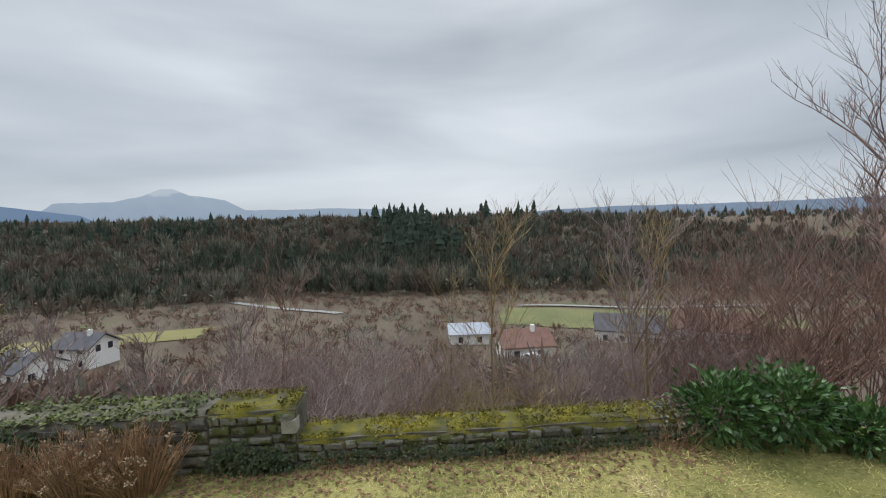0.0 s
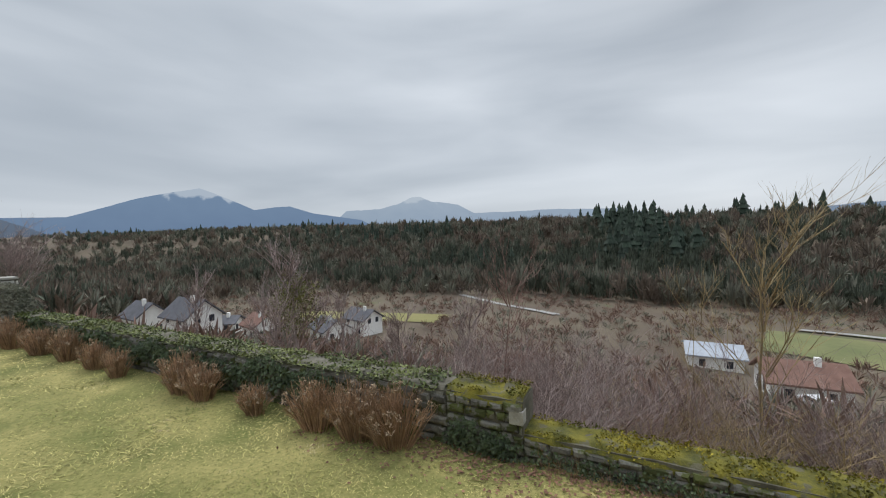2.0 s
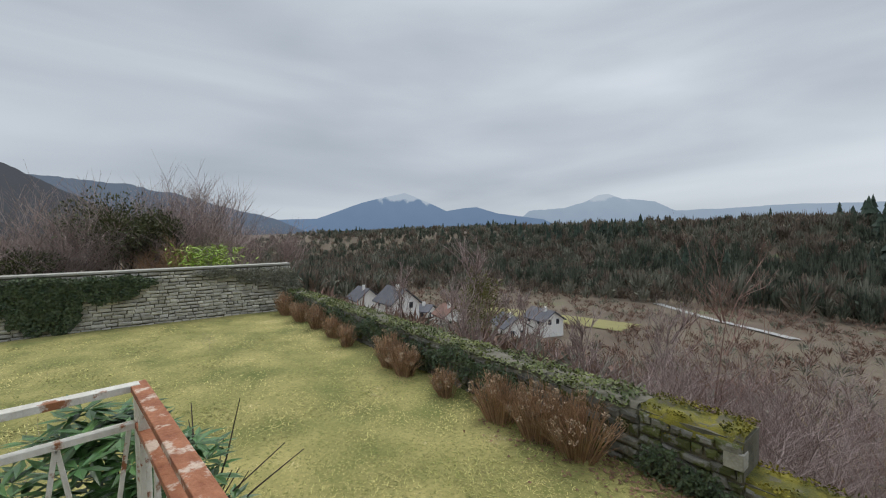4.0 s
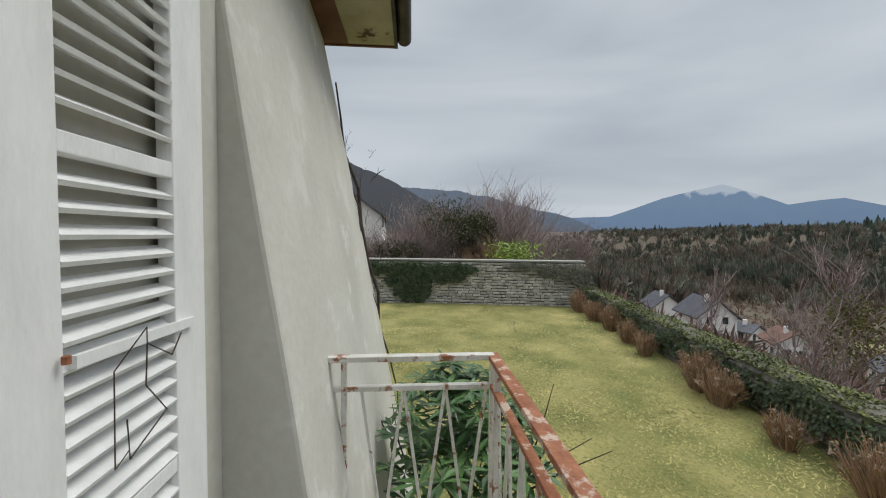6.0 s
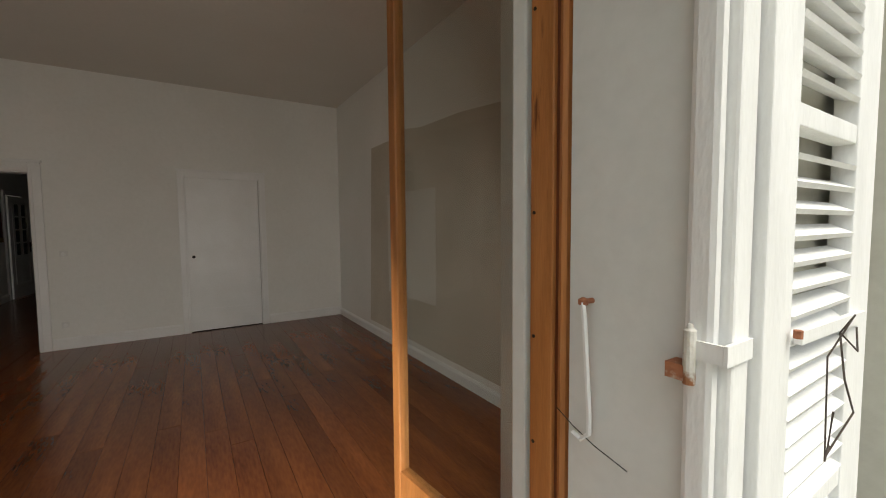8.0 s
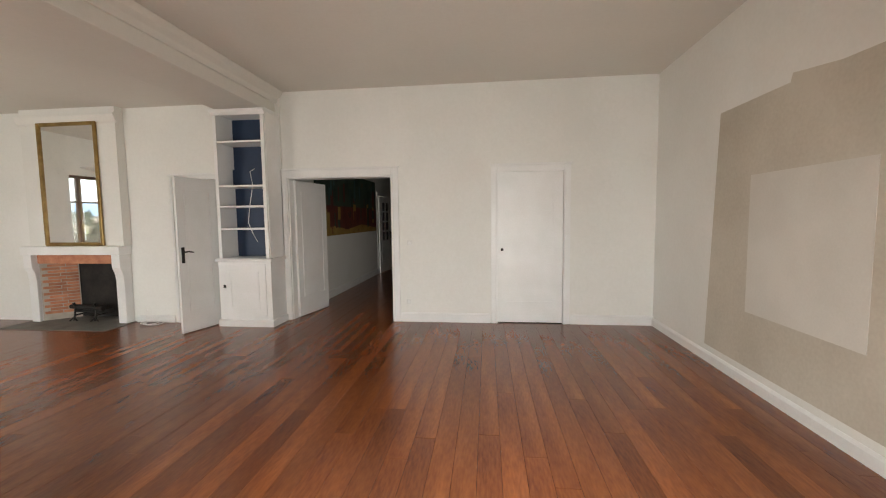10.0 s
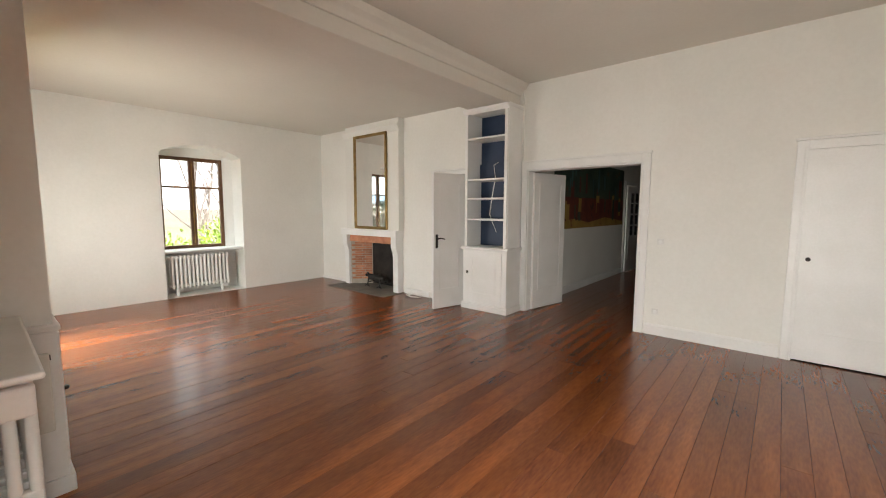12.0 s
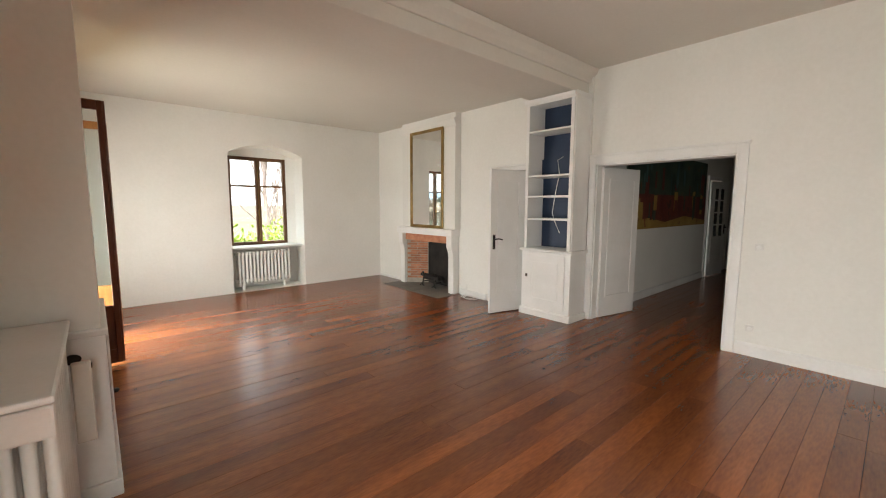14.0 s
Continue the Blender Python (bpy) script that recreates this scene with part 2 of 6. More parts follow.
# ---- mesh helpers ----
class Mesh:
    def __init__(self):
        self.v, self.f = [], []

    def add(self, verts, faces):
        k = len(self.v)
        self.v.extend(verts)
        self.f.extend([tuple(i + k for i in f) for f in faces])
        return self

    def box(self, x0, y0, z0, x1, y1, z1, m=None):
        x0, x1, y0, y1, z0, z1 = min(x0, x1), max(x0, x1), min(y0, y1), max(y0, y1), min(z0, z1), max(z0, z1)
        p = [Vector(q) for q in ((x0, y0, z0), (x1, y0, z0), (x1, y1, z0), (x0, y1, z0), (x0, y0, z1), (x1, y0, z1), (x1, y1, z1), (x0, y1, z1))]
        if m:
            p = [m @ q for q in p]
        return self.add([tuple(q) for q in p], [(0, 3, 2, 1), (4, 5, 6, 7), (0, 1, 5, 4), (1, 2, 6, 5), (2, 3, 7, 6), (3, 0, 4, 7)])

    def prism(self, poly, axis, a, b):
        """A polygon of two coordinates, pushed along axis from a to b."""
        n = len(poly)
        def at(p, c):
            return (c, p[0], p[1]) if axis == 'x' else (p[0], c, p[1]) if axis == 'y' else (p[0], p[1], c)
        vs = [at(p, a) for p in poly] + [at(p, b) for p in poly]
        fs = [tuple(range(n))[::-1], tuple(range(n, 2 * n))] + [(i, (i + 1) % n, n + (i + 1) % n, n + i) for i in range(n)]
        return self.add(vs, fs)

    def tube(self, pts, radii, sides=6, cap=True):
        pts = [Vector(p) for p in pts]
        if not hasattr(radii, "__len__"):
            radii = [radii] * len(pts)
        vs, fs = [], []
        for i, p in enumerate(pts):
            d = (pts[min(i + 1, len(pts) - 1)] - pts[max(i - 1, 0)])
            d = d.normalized() if d.length > 1e-9 else Vector((0, 0, 1))
            u = d.cross(Vector((0, 0, 1)) if abs(d.z) < 0.9 else Vector((1, 0, 0))).normalized()
            w = d.cross(u)
            for s in range(sides):
                a = 2 * math.pi * s / sides
                vs.append(tuple(p + radii[i] * (math.cos(a) * u + math.sin(a) * w)))
        for i in range(len(pts) - 1):
            for s in range(sides):
                a, b = i * sides + s, i * sides + (s + 1) % sides
                fs.append((a, b, b + sides, a + sides))
        if cap and sides > 2:
            fs.append(tuple(range(sides))[::-1])
            fs.append(tuple(range((len(pts) - 1) * sides, len(pts) * sides)))
        return self.add(vs, fs)

    def turned(self, profile, centre=(0, 0, 0), sides=16):
        """A lathe shape from (radius, height) pairs."""
        vs, fs = [], []
        for r, z in profile:
            for s in range(sides):
                a = 2 * math.pi * s / sides
                vs.append((centre[0] + r * math.cos(a), centre[1] + r * math.sin(a), centre[2] + z))
        for i in range(len(profile) - 1):
            for s in range(sides):
                a, b = i * sides + s, i * sides + (s + 1) % sides
                fs.append((a, b, b + sides, a + sides))
        fs.append(tuple(range(sides))[::-1])
        fs.append(tuple(range((len(profile) - 1) * sides, len(profile) * sides)))
        return self.add(vs, fs)

    def data(self, name, material, smooth=False):
        me = bpy.data.meshes.new(name)
        me.from_pydata(self.v, [], self.f)
        me.materials.append(material)
        if smooth:
            me.polygons.foreach_set("use_smooth", [True] * len(me.polygons))
        me.update()
        return me


def part(name, mesh, material, parent=None, label="", bevel=0.0, smooth=False):
    ob = new(name, mesh.data(name, material, smooth))
    if parent:
        ob.parent = parent
    if bevel:
        md = ob.modifiers.new("bevel", 'BEVEL')
        md.width, md.segments, md.limit_method = bevel, 2, 'ANGLE'
    if label:
        ob["label"] = label
    return ob


def base(name, x, y, z, label, category, group="", kind=""):
    ob = new(name)
    ob.location = (x, y, z)
    ob.empty_display_size = 0.1
    return tagged(ob, label, category, group, kind)


def fixed(name, mesh, material, label="", category="", bevel=0.0, smooth=False, kind="structure"):
    return tagged(part(name, mesh, material, None, "", bevel, smooth), label, category, "", kind)


def local(ob, x, y, z):
    return (x - ob.location.x, y - ob.location.y, z - ob.location.z)


R = random.Random(7)

# ---- plan ----
XW, XE, YN, YF = -1.21, 8.45, -4.32, -3.70        # room's west and east wall, facade inside and outside
YS, YS2 = -9.55, -9.28                            # south wall, west and east of the beam
ZW, ZE, ZB = 3.20, 3.00, 2.90                     # ceilings and beam
DX0, DX1, DZ = 0.13, 1.20, 2.45                   # french door used
EX0, EX1 = 5.80, 7.05                             # second french door
DI = -0.05                                        # inner edge of the splayed reveal
LAWN = -1.28


def wall_y(x):
    """The line of the garden wall's inner face."""
    return 1.55 - 0.12 * x


def ground_z(x, y):
    d = (y - wall_y(x)) / 1.007 - 0.25
    west = max(0.0, -x - 16.0)
    d = max(d, 0.0) if west == 0 else max(d + 0.12 * west, 0.0)
    if d <= 0:
        return LAWN + 0.03 * noise.noise((x * 0.5, y * 0.5, 0.0)) * (1 if x > -14 else 0)
    ds = (0, 0.5, 6, 15, 40, 80, 160, 230, 300, 380, 440, 620, 1500, 5000)
    zs = (LAWN, -2.3, -4.6, -8.0, -17, -25, -30, -32, -21, -3, 4, 8, 25, 60)
    z = float(np.interp(d, ds, zs))
    k = min(1.0, d / 40)
    return z + k * (1.2 * noise.noise((x * 0.02, y * 0.02, 3.0)) + 3.0 * min(1, d / 300) * noise.noise((x * 0.006, y * 0.006, 7.0)))

# ---- ground and distance ----
M_GROUND = mat("valley_ground", (0.095, 0.068, 0.048), (0.15, 0.12, 0.08), 0.97, 0.03, 0.0, fine=0.5, spots=((0.10, 0.115, 0.045), 0.60, 0.02))
M_LAWN = mat("worn_winter_lawn", (0.115, 0.13, 0.030), (0.365, 0.315, 0.115), 0.97, 0.9, 1.0, fine=17, spots=((0.14, 0.145, 0.036), 0.56, 24.0))


def spaced(n, near, far):
    k = math.asinh(far / near)
    return [near * math.sinh(k * (2 * i / n - 1)) for i in range(n + 1)]


gx = spaced(190, 7.0, 4900.0)
gy = [v - 1.0 for v in gx]
gm = Mesh()
gm.v = [(x, y, ground_z(x, y)) for y in gy for x in gx]
nx = len(gx)
gm.f = [(j * nx + i, j * nx + i + 1, (j + 1) * nx + i + 1, (j + 1) * nx + i) for j in range(len(gy) - 1) for i in range(nx - 1)]
fixed("ground", gm, M_GROUND, "brown winter valley ground falling away below the garden", "ground", smooth=True)
lm = Mesh()
LX, LY = 116, 60
for j in range(LY + 1):
    for i in range(LX + 1):
        x = -14.6 + 22.6 * i / LX
        y0, y1 = -12.0, wall_y(x) + 0.1
        y = y0 + (y1 - y0) * (1 - (1 - j / LY) ** 1.3)
        lm.v.append((x, y, ground_z(x, y) + 0.05 + 0.012 * noise.noise((x * 2, y * 2, 1))))
lm.f = [(j * (LX + 1) + i, j * (LX + 1) + i + 1, (j + 1) * (LX + 1) + i + 1, (j + 1) * (LX + 1) + i) for j in range(LY) for i in range(LX)]
lawn = fixed("lawn", lm, M_LAWN, "patchy yellow-green winter lawn in the walled garden", "lawn", smooth=True)


def ridge(name, radius, a0, a1, height, colour, label, seed, rough=0.18):
    """A far mountain range: a strip along an arc, its crest given in degrees of elevation."""
    m = Mesh()
    n = 420
    for i in range(n + 1):
        a = a0 + (a1 - a0) * i / n
        e = height(a)
        e += rough * noise.noise((a * 0.45, seed, 0)) + rough * 0.45 * noise.noise((a * 1.7, seed, 5)) if e > 0.15 else 0
        for k, (rr, zz) in enumerate(((1.0, -0.02), (1.03, 0.4), (1.07, 1.0))):
            r = radius * rr
            m.v.append((-r * math.sin(radians(a)), r * math.cos(radians(a)), (-70 if k == 0 else zz * (r * math.tan(radians(max(e, 0.0)))) - (0 if k else 70))))
    m.f = [(3 * i + k, 3 * i + k + 1, 3 * i + k + 4, 3 * i + k + 3) for i in range(n) for k in range(2)]
    return fixed(name, m, colour, label, "mountain", smooth=True)


def haze_glow(name, low, high, cap, h0, h1):
    """Far mountain with blue haze painted in as glow; turns to snow by height."""
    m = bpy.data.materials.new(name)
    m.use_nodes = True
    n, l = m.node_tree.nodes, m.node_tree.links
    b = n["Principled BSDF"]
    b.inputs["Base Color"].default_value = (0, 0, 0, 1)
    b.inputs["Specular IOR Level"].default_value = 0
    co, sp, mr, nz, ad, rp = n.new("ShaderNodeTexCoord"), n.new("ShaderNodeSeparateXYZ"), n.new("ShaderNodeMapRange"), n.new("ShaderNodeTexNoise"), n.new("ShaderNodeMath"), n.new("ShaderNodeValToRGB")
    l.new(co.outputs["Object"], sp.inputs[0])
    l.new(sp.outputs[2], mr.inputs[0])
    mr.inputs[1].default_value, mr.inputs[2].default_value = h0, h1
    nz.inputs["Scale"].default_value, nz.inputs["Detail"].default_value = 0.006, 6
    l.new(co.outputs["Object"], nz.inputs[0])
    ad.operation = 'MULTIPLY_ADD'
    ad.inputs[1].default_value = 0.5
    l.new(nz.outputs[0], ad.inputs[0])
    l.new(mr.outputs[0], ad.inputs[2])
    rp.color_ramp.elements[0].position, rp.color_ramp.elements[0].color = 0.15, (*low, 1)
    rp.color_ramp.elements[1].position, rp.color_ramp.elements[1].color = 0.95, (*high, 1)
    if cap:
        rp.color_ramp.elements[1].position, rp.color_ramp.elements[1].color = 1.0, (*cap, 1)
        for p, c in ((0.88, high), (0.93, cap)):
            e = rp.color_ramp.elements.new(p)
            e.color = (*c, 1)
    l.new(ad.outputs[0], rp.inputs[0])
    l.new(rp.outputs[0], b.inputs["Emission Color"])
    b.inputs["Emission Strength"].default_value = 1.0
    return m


def sig(a, c, s):
    return 1 / (1 + math.exp(-(a - c) / s))


def crest(*pairs):
    """A skyline through (bearing, elevation) pairs."""
    a, e = zip(*pairs)
    return lambda b: float(np.interp(b, a, e))


# ridge colours glow by themselves and hold the haze; no lamp lights them
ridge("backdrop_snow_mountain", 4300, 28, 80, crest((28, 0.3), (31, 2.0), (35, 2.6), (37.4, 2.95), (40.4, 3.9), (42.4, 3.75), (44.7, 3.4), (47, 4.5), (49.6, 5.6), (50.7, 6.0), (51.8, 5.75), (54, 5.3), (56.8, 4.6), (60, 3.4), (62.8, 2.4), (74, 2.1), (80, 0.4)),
      haze_glow("snow_mountain_painted_haze", (0.125, 0.19, 0.30), (0.15, 0.225, 0.34), (0.36, 0.43, 0.52), 0, 585), "distant mountain with snow on its summit, blue haze painted in", 3.0, 0.04)
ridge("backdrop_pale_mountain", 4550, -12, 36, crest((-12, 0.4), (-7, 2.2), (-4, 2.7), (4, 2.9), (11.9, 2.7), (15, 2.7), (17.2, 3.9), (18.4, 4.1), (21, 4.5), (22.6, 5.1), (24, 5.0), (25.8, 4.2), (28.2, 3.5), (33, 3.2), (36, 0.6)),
      haze_glow("blue_mountain_painted_haze", (0.23, 0.305, 0.41), (0.30, 0.375, 0.47), (0.40, 0.47, 0.55), 0, 585), "distant mountain range, pale blue haze painted in", 9.0, 0.1)
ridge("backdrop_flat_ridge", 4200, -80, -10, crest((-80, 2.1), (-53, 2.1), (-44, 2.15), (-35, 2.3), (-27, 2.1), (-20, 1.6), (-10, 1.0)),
      haze_glow("flat_ridge_painted_haze", (0.17, 0.235, 0.33), (0.19, 0.26, 0.36), None, 0, 400), "long flat ridge on the horizon, blue haze painted in", 14.0, 0.08)
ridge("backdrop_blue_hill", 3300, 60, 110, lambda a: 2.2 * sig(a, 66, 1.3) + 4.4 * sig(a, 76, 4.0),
      haze_glow("wooded_hill_painted_haze", (0.10, 0.135, 0.19), (0.12, 0.155, 0.21), None, 0, 400), "wooded hillside far behind the garden, blue haze painted in", 28.0, 0.25)
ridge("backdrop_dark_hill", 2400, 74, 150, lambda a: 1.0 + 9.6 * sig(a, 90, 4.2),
      haze_glow("dark_hill_glow", (0.060, 0.066, 0.075), (0.072, 0.08, 0.095), None, 0, 400), "dark wooded hillside beyond the garden, coloured by its own glow", 20.0, 0.35)

# ---- house shell ----
def wall_run(name, axis, lo, hi, c0, c1, z1, holes, material, label, z0=0.0, category="wall"):
    """A wall along axis from lo to hi, c0..c1 thick, with openings (from, to, sill, head)."""
    m = Mesh()
    def put(a, b, za, zb):
        if b - a > 1e-4 and zb - za > 1e-4:
            if axis == 'x':
                m.box(a, c0, za, b, c1, zb)
            else:
                m.box(c0, a, za, c1, b, zb)
    at = lo
    for a, b, sill, head in sorted(holes):
        put(at, a, z0, z1)
        put(a, b, z0, sill)
        put(a, b, head, z1)
        at = b
    put(at, hi, z0, z1)
    return fixed(name, m, material, label, category)


TOP = 3.35
wall_run("wall_north_corner", 'x', XW - 0.55, -0.62, YN, YN + 0.28, TOP, [], M_WALL, "white inner face of the facade wall")
wall_run("wall_north", 'x', -0.62, XE + 0.65, YN, YF, TOP, [(DI, DX1, LAWN - 0.3, DZ), (2.30, 3.70, 0.0, 3.19), (EX0, EX1, LAWN - 0.3, DZ)], M_WALL, "thick white facade wall with two french doors", LAWN - 0.3)
fixed("wall_reveal_splay", Mesh().prism([(DI, YN), (0.112, -4.010), (0.112, -3.896), (DX0, -3.896), (DX0, YF), (DI, YF)], 'z', LAWN - 0.3, DZ), M_REVEAL, "pale grey splayed reveal behind the door frame", "wall")
m = Mesh().prism([(DI + 0.002, YN), (0.114, -4.008), (DX0 + 0.002, -3.89), (DX0 + 0.002, YF + 0.031), (DX1, YF + 0.031), (DX1, YN)], 'z', LAWN - 0.3, -0.002).box(EX0, YF - 0.01, LAWN - 0.3, EX1, YN, -0.002)
fixed("door_threshold", m, M_CONC, "worn threshold under the french doors", "threshold")
for nm, a, b in (("west", -0.619, DX0), ("mid", DX1, EX0), ("east", EX1, XE + 0.65)):
    fixed("wall_render_" + nm, Mesh().box(a, YF + 0.002, LAWN - 0.3, b, YF + 0.03, TOP), M_RENDER, "grey lime-rendered outer wall face", "wall")
fixed("wall_render_head", Mesh().box(DX0, YF + 0.002, DZ, DX1, YF + 0.03, TOP).box(EX0, YF + 0.002, DZ, EX1, YF + 0.03, TOP), M_RENDER, "grey rendered lintel face", "wall")
for nm, a, b in (("west", DX0, DX0 + 0.006), ("east", DX1 - 0.012, DX1)):
    fixed("wall_reveal_" + nm, Mesh().box(a, -3.90, 0, b, YF + 0.028, DZ), M_REVEAL, "grey-painted door reveal", "wall")
fixed("wall_radiator_niche", Mesh().box(2.30, -4.12, 0, 3.70, YF, 3.19), M_WALL, "white back of the radiator niche", "wall")
# stands in for the folded-back east leaf, cut short to fit the camera's view
fixed("door_lining_board", Mesh().box(DX1 - 0.02, YN, 0, DX1, -3.965, DZ), M_WOOD, "orange-varnished board standing in for the folded-back door leaf", "trim")
# unseen box added behind the closed door to stop light leaking round it
fixed("door_gap_light_block", Mesh().box(-0.2, YS - 0.27, 0, 0.95, YS - 0.224, 2.2), M_WALL, "unseen white box added to block light round the closed door", "wall")
# battered wall west of the door
bt = Mesh()
NX, NZ = 16, 18
for i in range(NX + 1):
    f = i / NX
    x = -3.5 + 2.88 * f
    bt.v += [(x, -4.6, 3.34), (x, -4.6, LAWN - 0.3)]
    for j in range(NZ + 1):
        z = LAWN - 0.3 + (3.34 - LAWN + 0.3) * j / NZ
        bt.v.append((x, -3.322 - (0.197 - 0.043 * f) * z + 0.006 * noise.noise((x * 1.6, z * 1.6, 5)), z))
K = NZ + 3
bt.f = [(i * K + j, (i + 1) * K + j, (i + 1) * K + (j + 1) % K, i * K + (j + 1) % K) for i in range(NX) for j in range(K)]
bt.f += [tuple(range(K)), tuple(NX * K + j for j in range(K))[::-1]]
fixed("wall_battered", bt, M_RENDER, "sloping pale rendered buttress wall with flaking base", "wall", bevel=0.015)
wall_run("wall_west", 'y', -16.4, YN, XW - 0.55, XW, TOP, [], M_WALL, "plain white wall with a bare plaster field", LAWN - 0.3)
wall_run("wall_south", 'x', XW, 3.80, YS - 0.22, YS, TOP, [(-0.06, 0.80, 0, 2.03), (2.24, 3.72, 0, 2.02)], M_WALL, "white wall with a wide opening and a panelled door")
wall_run("wall_south_east", 'x', 4.55, XE, YS2 - 0.25, YS2, TOP, [(4.62, 5.24, 0, 2.0), (6.111, 7.369, 0, 0.86)], M_WALL, "white fireplace wall")
fixed("wall_stub", Mesh().box(3.80, YS - 0.22, 0, 4.55, YS + 0.03, TOP), M_WALL, "white wall end behind the bookshelf", "wall")
# east wall with an arched window niche
wy0, wy1, nz = -7.62, -6.38, 2.36
wall_run("wall_east", 'y', -16.4, YN, XE, XE + 0.62, TOP, [(wy0, wy1, 0.0, 2.62)], M_WALL, "white end wall with an arched window niche", LAWN - 0.3)
ar = [(wy0, 2.62), (wy0, nz)] + [(wy0 + (wy1 - wy0) * i / 16, nz + 0.16 * math.sin(math.pi * i / 16) ** 0.8) for i in range(1, 16)] + [(wy1, nz), (wy1, 2.62)]
fixed("wall_niche_arch", Mesh().prism(ar, 'x', XE + 0.003, XE + 0.62), M_WALL, "shallow plaster arch over the window", "wall")
m = Mesh()
m.prism([(XE + 0.40, wy0), (XE + 0.62, wy0), (XE + 0.62, wy0 + 0.12), (XE + 0.52, wy0 + 0.12)], 'z', 0.0, 2.40)
m.prism([(XE + 0.40, wy1), (XE + 0.52, wy1 - 0.10), (XE + 0.62, wy1 - 0.10), (XE + 0.62, wy1)], 'z', 0.0, 2.40)
m.box(XE + 0.50, wy0 + 0.12, 0, XE + 0.62, wy1 - 0.10, 0.74)
m.box(XE + 0.50, wy0 + 0.12, 2.36, XE + 0.62, wy1 - 0.10, 2.63)
fixed("wall_niche_back", m, M_WALL, "white parapet and splays under the window", "wall")
# ceilings and beam
fixed("ceiling_west", Mesh().box(XW, YS, ZW, 3.86, YN, ZW + 0.15), M_CEIL, "cream-white plaster ceiling", "ceiling")
fixed("ceiling_east", Mesh().box(4.52, YS2, ZE, XE, YN, ZE + 0.35), M_CEIL, "cream-white plaster ceiling", "ceiling")
bm_ = Mesh().box(3.86, YS, ZB, 4.52, YN, ZW + 0.15)
bm_.prism([(3.86, ZW), (3.86, ZW - 0.16), (3.83, ZW - 0.16), (3.82, ZW - 0.10), (3.77, ZW - 0.06), (3.74, ZW - 0.002)], 'y', YS, YN)
fixed("ceiling_beam", bm_, M_CEIL, "plastered ceiling beam with a moulded edge", "beam", bevel=0.01)
fixed("roof", Mesh().box(-3.6, -17, TOP, 9.2, -3.75, TOP + 0.2), M_ROOF, "brown house roof slab", "roof")
# interior floor base; planks lie on it
fixed("floor", Mesh().box(XW, -16.4, -0.2, XE, YN, -0.014), M_SOOT, "dark bed under the plank floor", "floor")
# hall beyond the wide opening
HX0, HX1 = 1.95, 3.80
wall_run("wall_hall_east", 'y', -16.0, YS - 0.22, HX1, HX1 + 0.2, 2.8, [(-15.2, -14.4, 0, 2.05)], M_WALL, "white hall wall under a large painting")
wall_run("wall_hall_west", 'y', -16.0, YS - 0.22, HX0 - 0.2, HX0, 2.8, [], M_WALL, "white hall wall")
wall_run("wall_hall_end", 'x', HX0 - 0.2, HX1 + 0.2, -16.2, -16.0, 2.8, [], M_WALL, "white end wall of the hall")
fixed("ceiling_hall", Mesh().box(HX0 - 0.2, -16.2, 2.8, HX1 + 0.2, YS - 0.22, 2.95), M_CEIL, "hall ceiling", "ceiling")
fixed("wall_closet", Mesh().box(4.4, -10.7, 0, 5.5, -10.6, 2.8).box(5.45, -10.6, 0, 5.55, YS2 - 0.25, 2.8).box(4.35, -10.6, 0, 4.45, YS2 - 0.25, 2.8).box(4.35, -10.7, 2.8, 5.55, YS2 - 0.25, 2.9), M_WALL, "white walls of a small side room", "wall")
# baseboards
def baseboard(name, x0, y0, x1, y1, h=0.13, t=0.022):
    m = Mesh()
    if abs(x1 - x0) > abs(y1 - y0):
        s = 1 if y1 >= y0 else -1
        m.prism([(y0, 0), (y0 + t * s, 0), (y0 + t * s, h - 0.02), (y0 + 0.008 * s, h), (y0, h)], 'x', x0, x1)
    else:
        s = 1 if x1 >= x0 else -1
        m.prism([(x0, 0), (x0 + t * s, 0), (x0 + t * s, h - 0.02), (x0 + 0.008 * s, h), (x0, h)], 'y', y0, y1)
    return fixed(name, m, M_TRIM, "white painted baseboard", "baseboard")


e = 1e-6
baseboard("baseboard_a", XW, YS, -0.16, YS + e)
baseboard("baseboard_b", 0.90, YS, 2.13, YS + e)
baseboard("baseboard_c", XW, YS, XW + e, YN, 0.10)
baseboard("baseboard_d", 5.34, YS2, 5.93, YS2 + e, 0.10)
baseboard("baseboard_e", 7.53, YS2, XE, YS2 + e, 0.05)
baseboard("baseboard_f", HX1, -14.38, HX1 - e, YS - 0.24, 0.13)

# ---- gutter and eave ----
ev = base("eave", -2.0, -3.5, 2.53, "stained cream roof eave with a dark zinc gutter", "eave", kind="structure")
x0, x1 = -3.62, 9.2
ev.location.z = 2.53
part("soffit", Mesh().box(*local(ev, x0, -4.1, 2.93), *local(ev, x1, -3.28, 2.965)), M_SOFFIT, ev)
part("fascia", Mesh().box(*local(ev, x0, -3.28, 2.90), *local(ev, x1, -3.25, 3.14)), M_ZINC, ev)
part("verge_board", Mesh().box(*local(ev, x0 - 0.03, -4.1, 2.915), *local(ev, x0, -3.25, 3.14)), M_ROOF, ev)
part("roof_edge", Mesh().prism([local(ev, 0, -3.2, 3.15)[1:], local(ev, 0, -4.3, 3.62)[1:], local(ev, 0, -4.3, 3.54)[1:], local(ev, 0, -3.2, 3.09)[1:]], 'x', x0 - 0.05 - ev.location.x, x1 - ev.location.x), M_ROOF, ev)
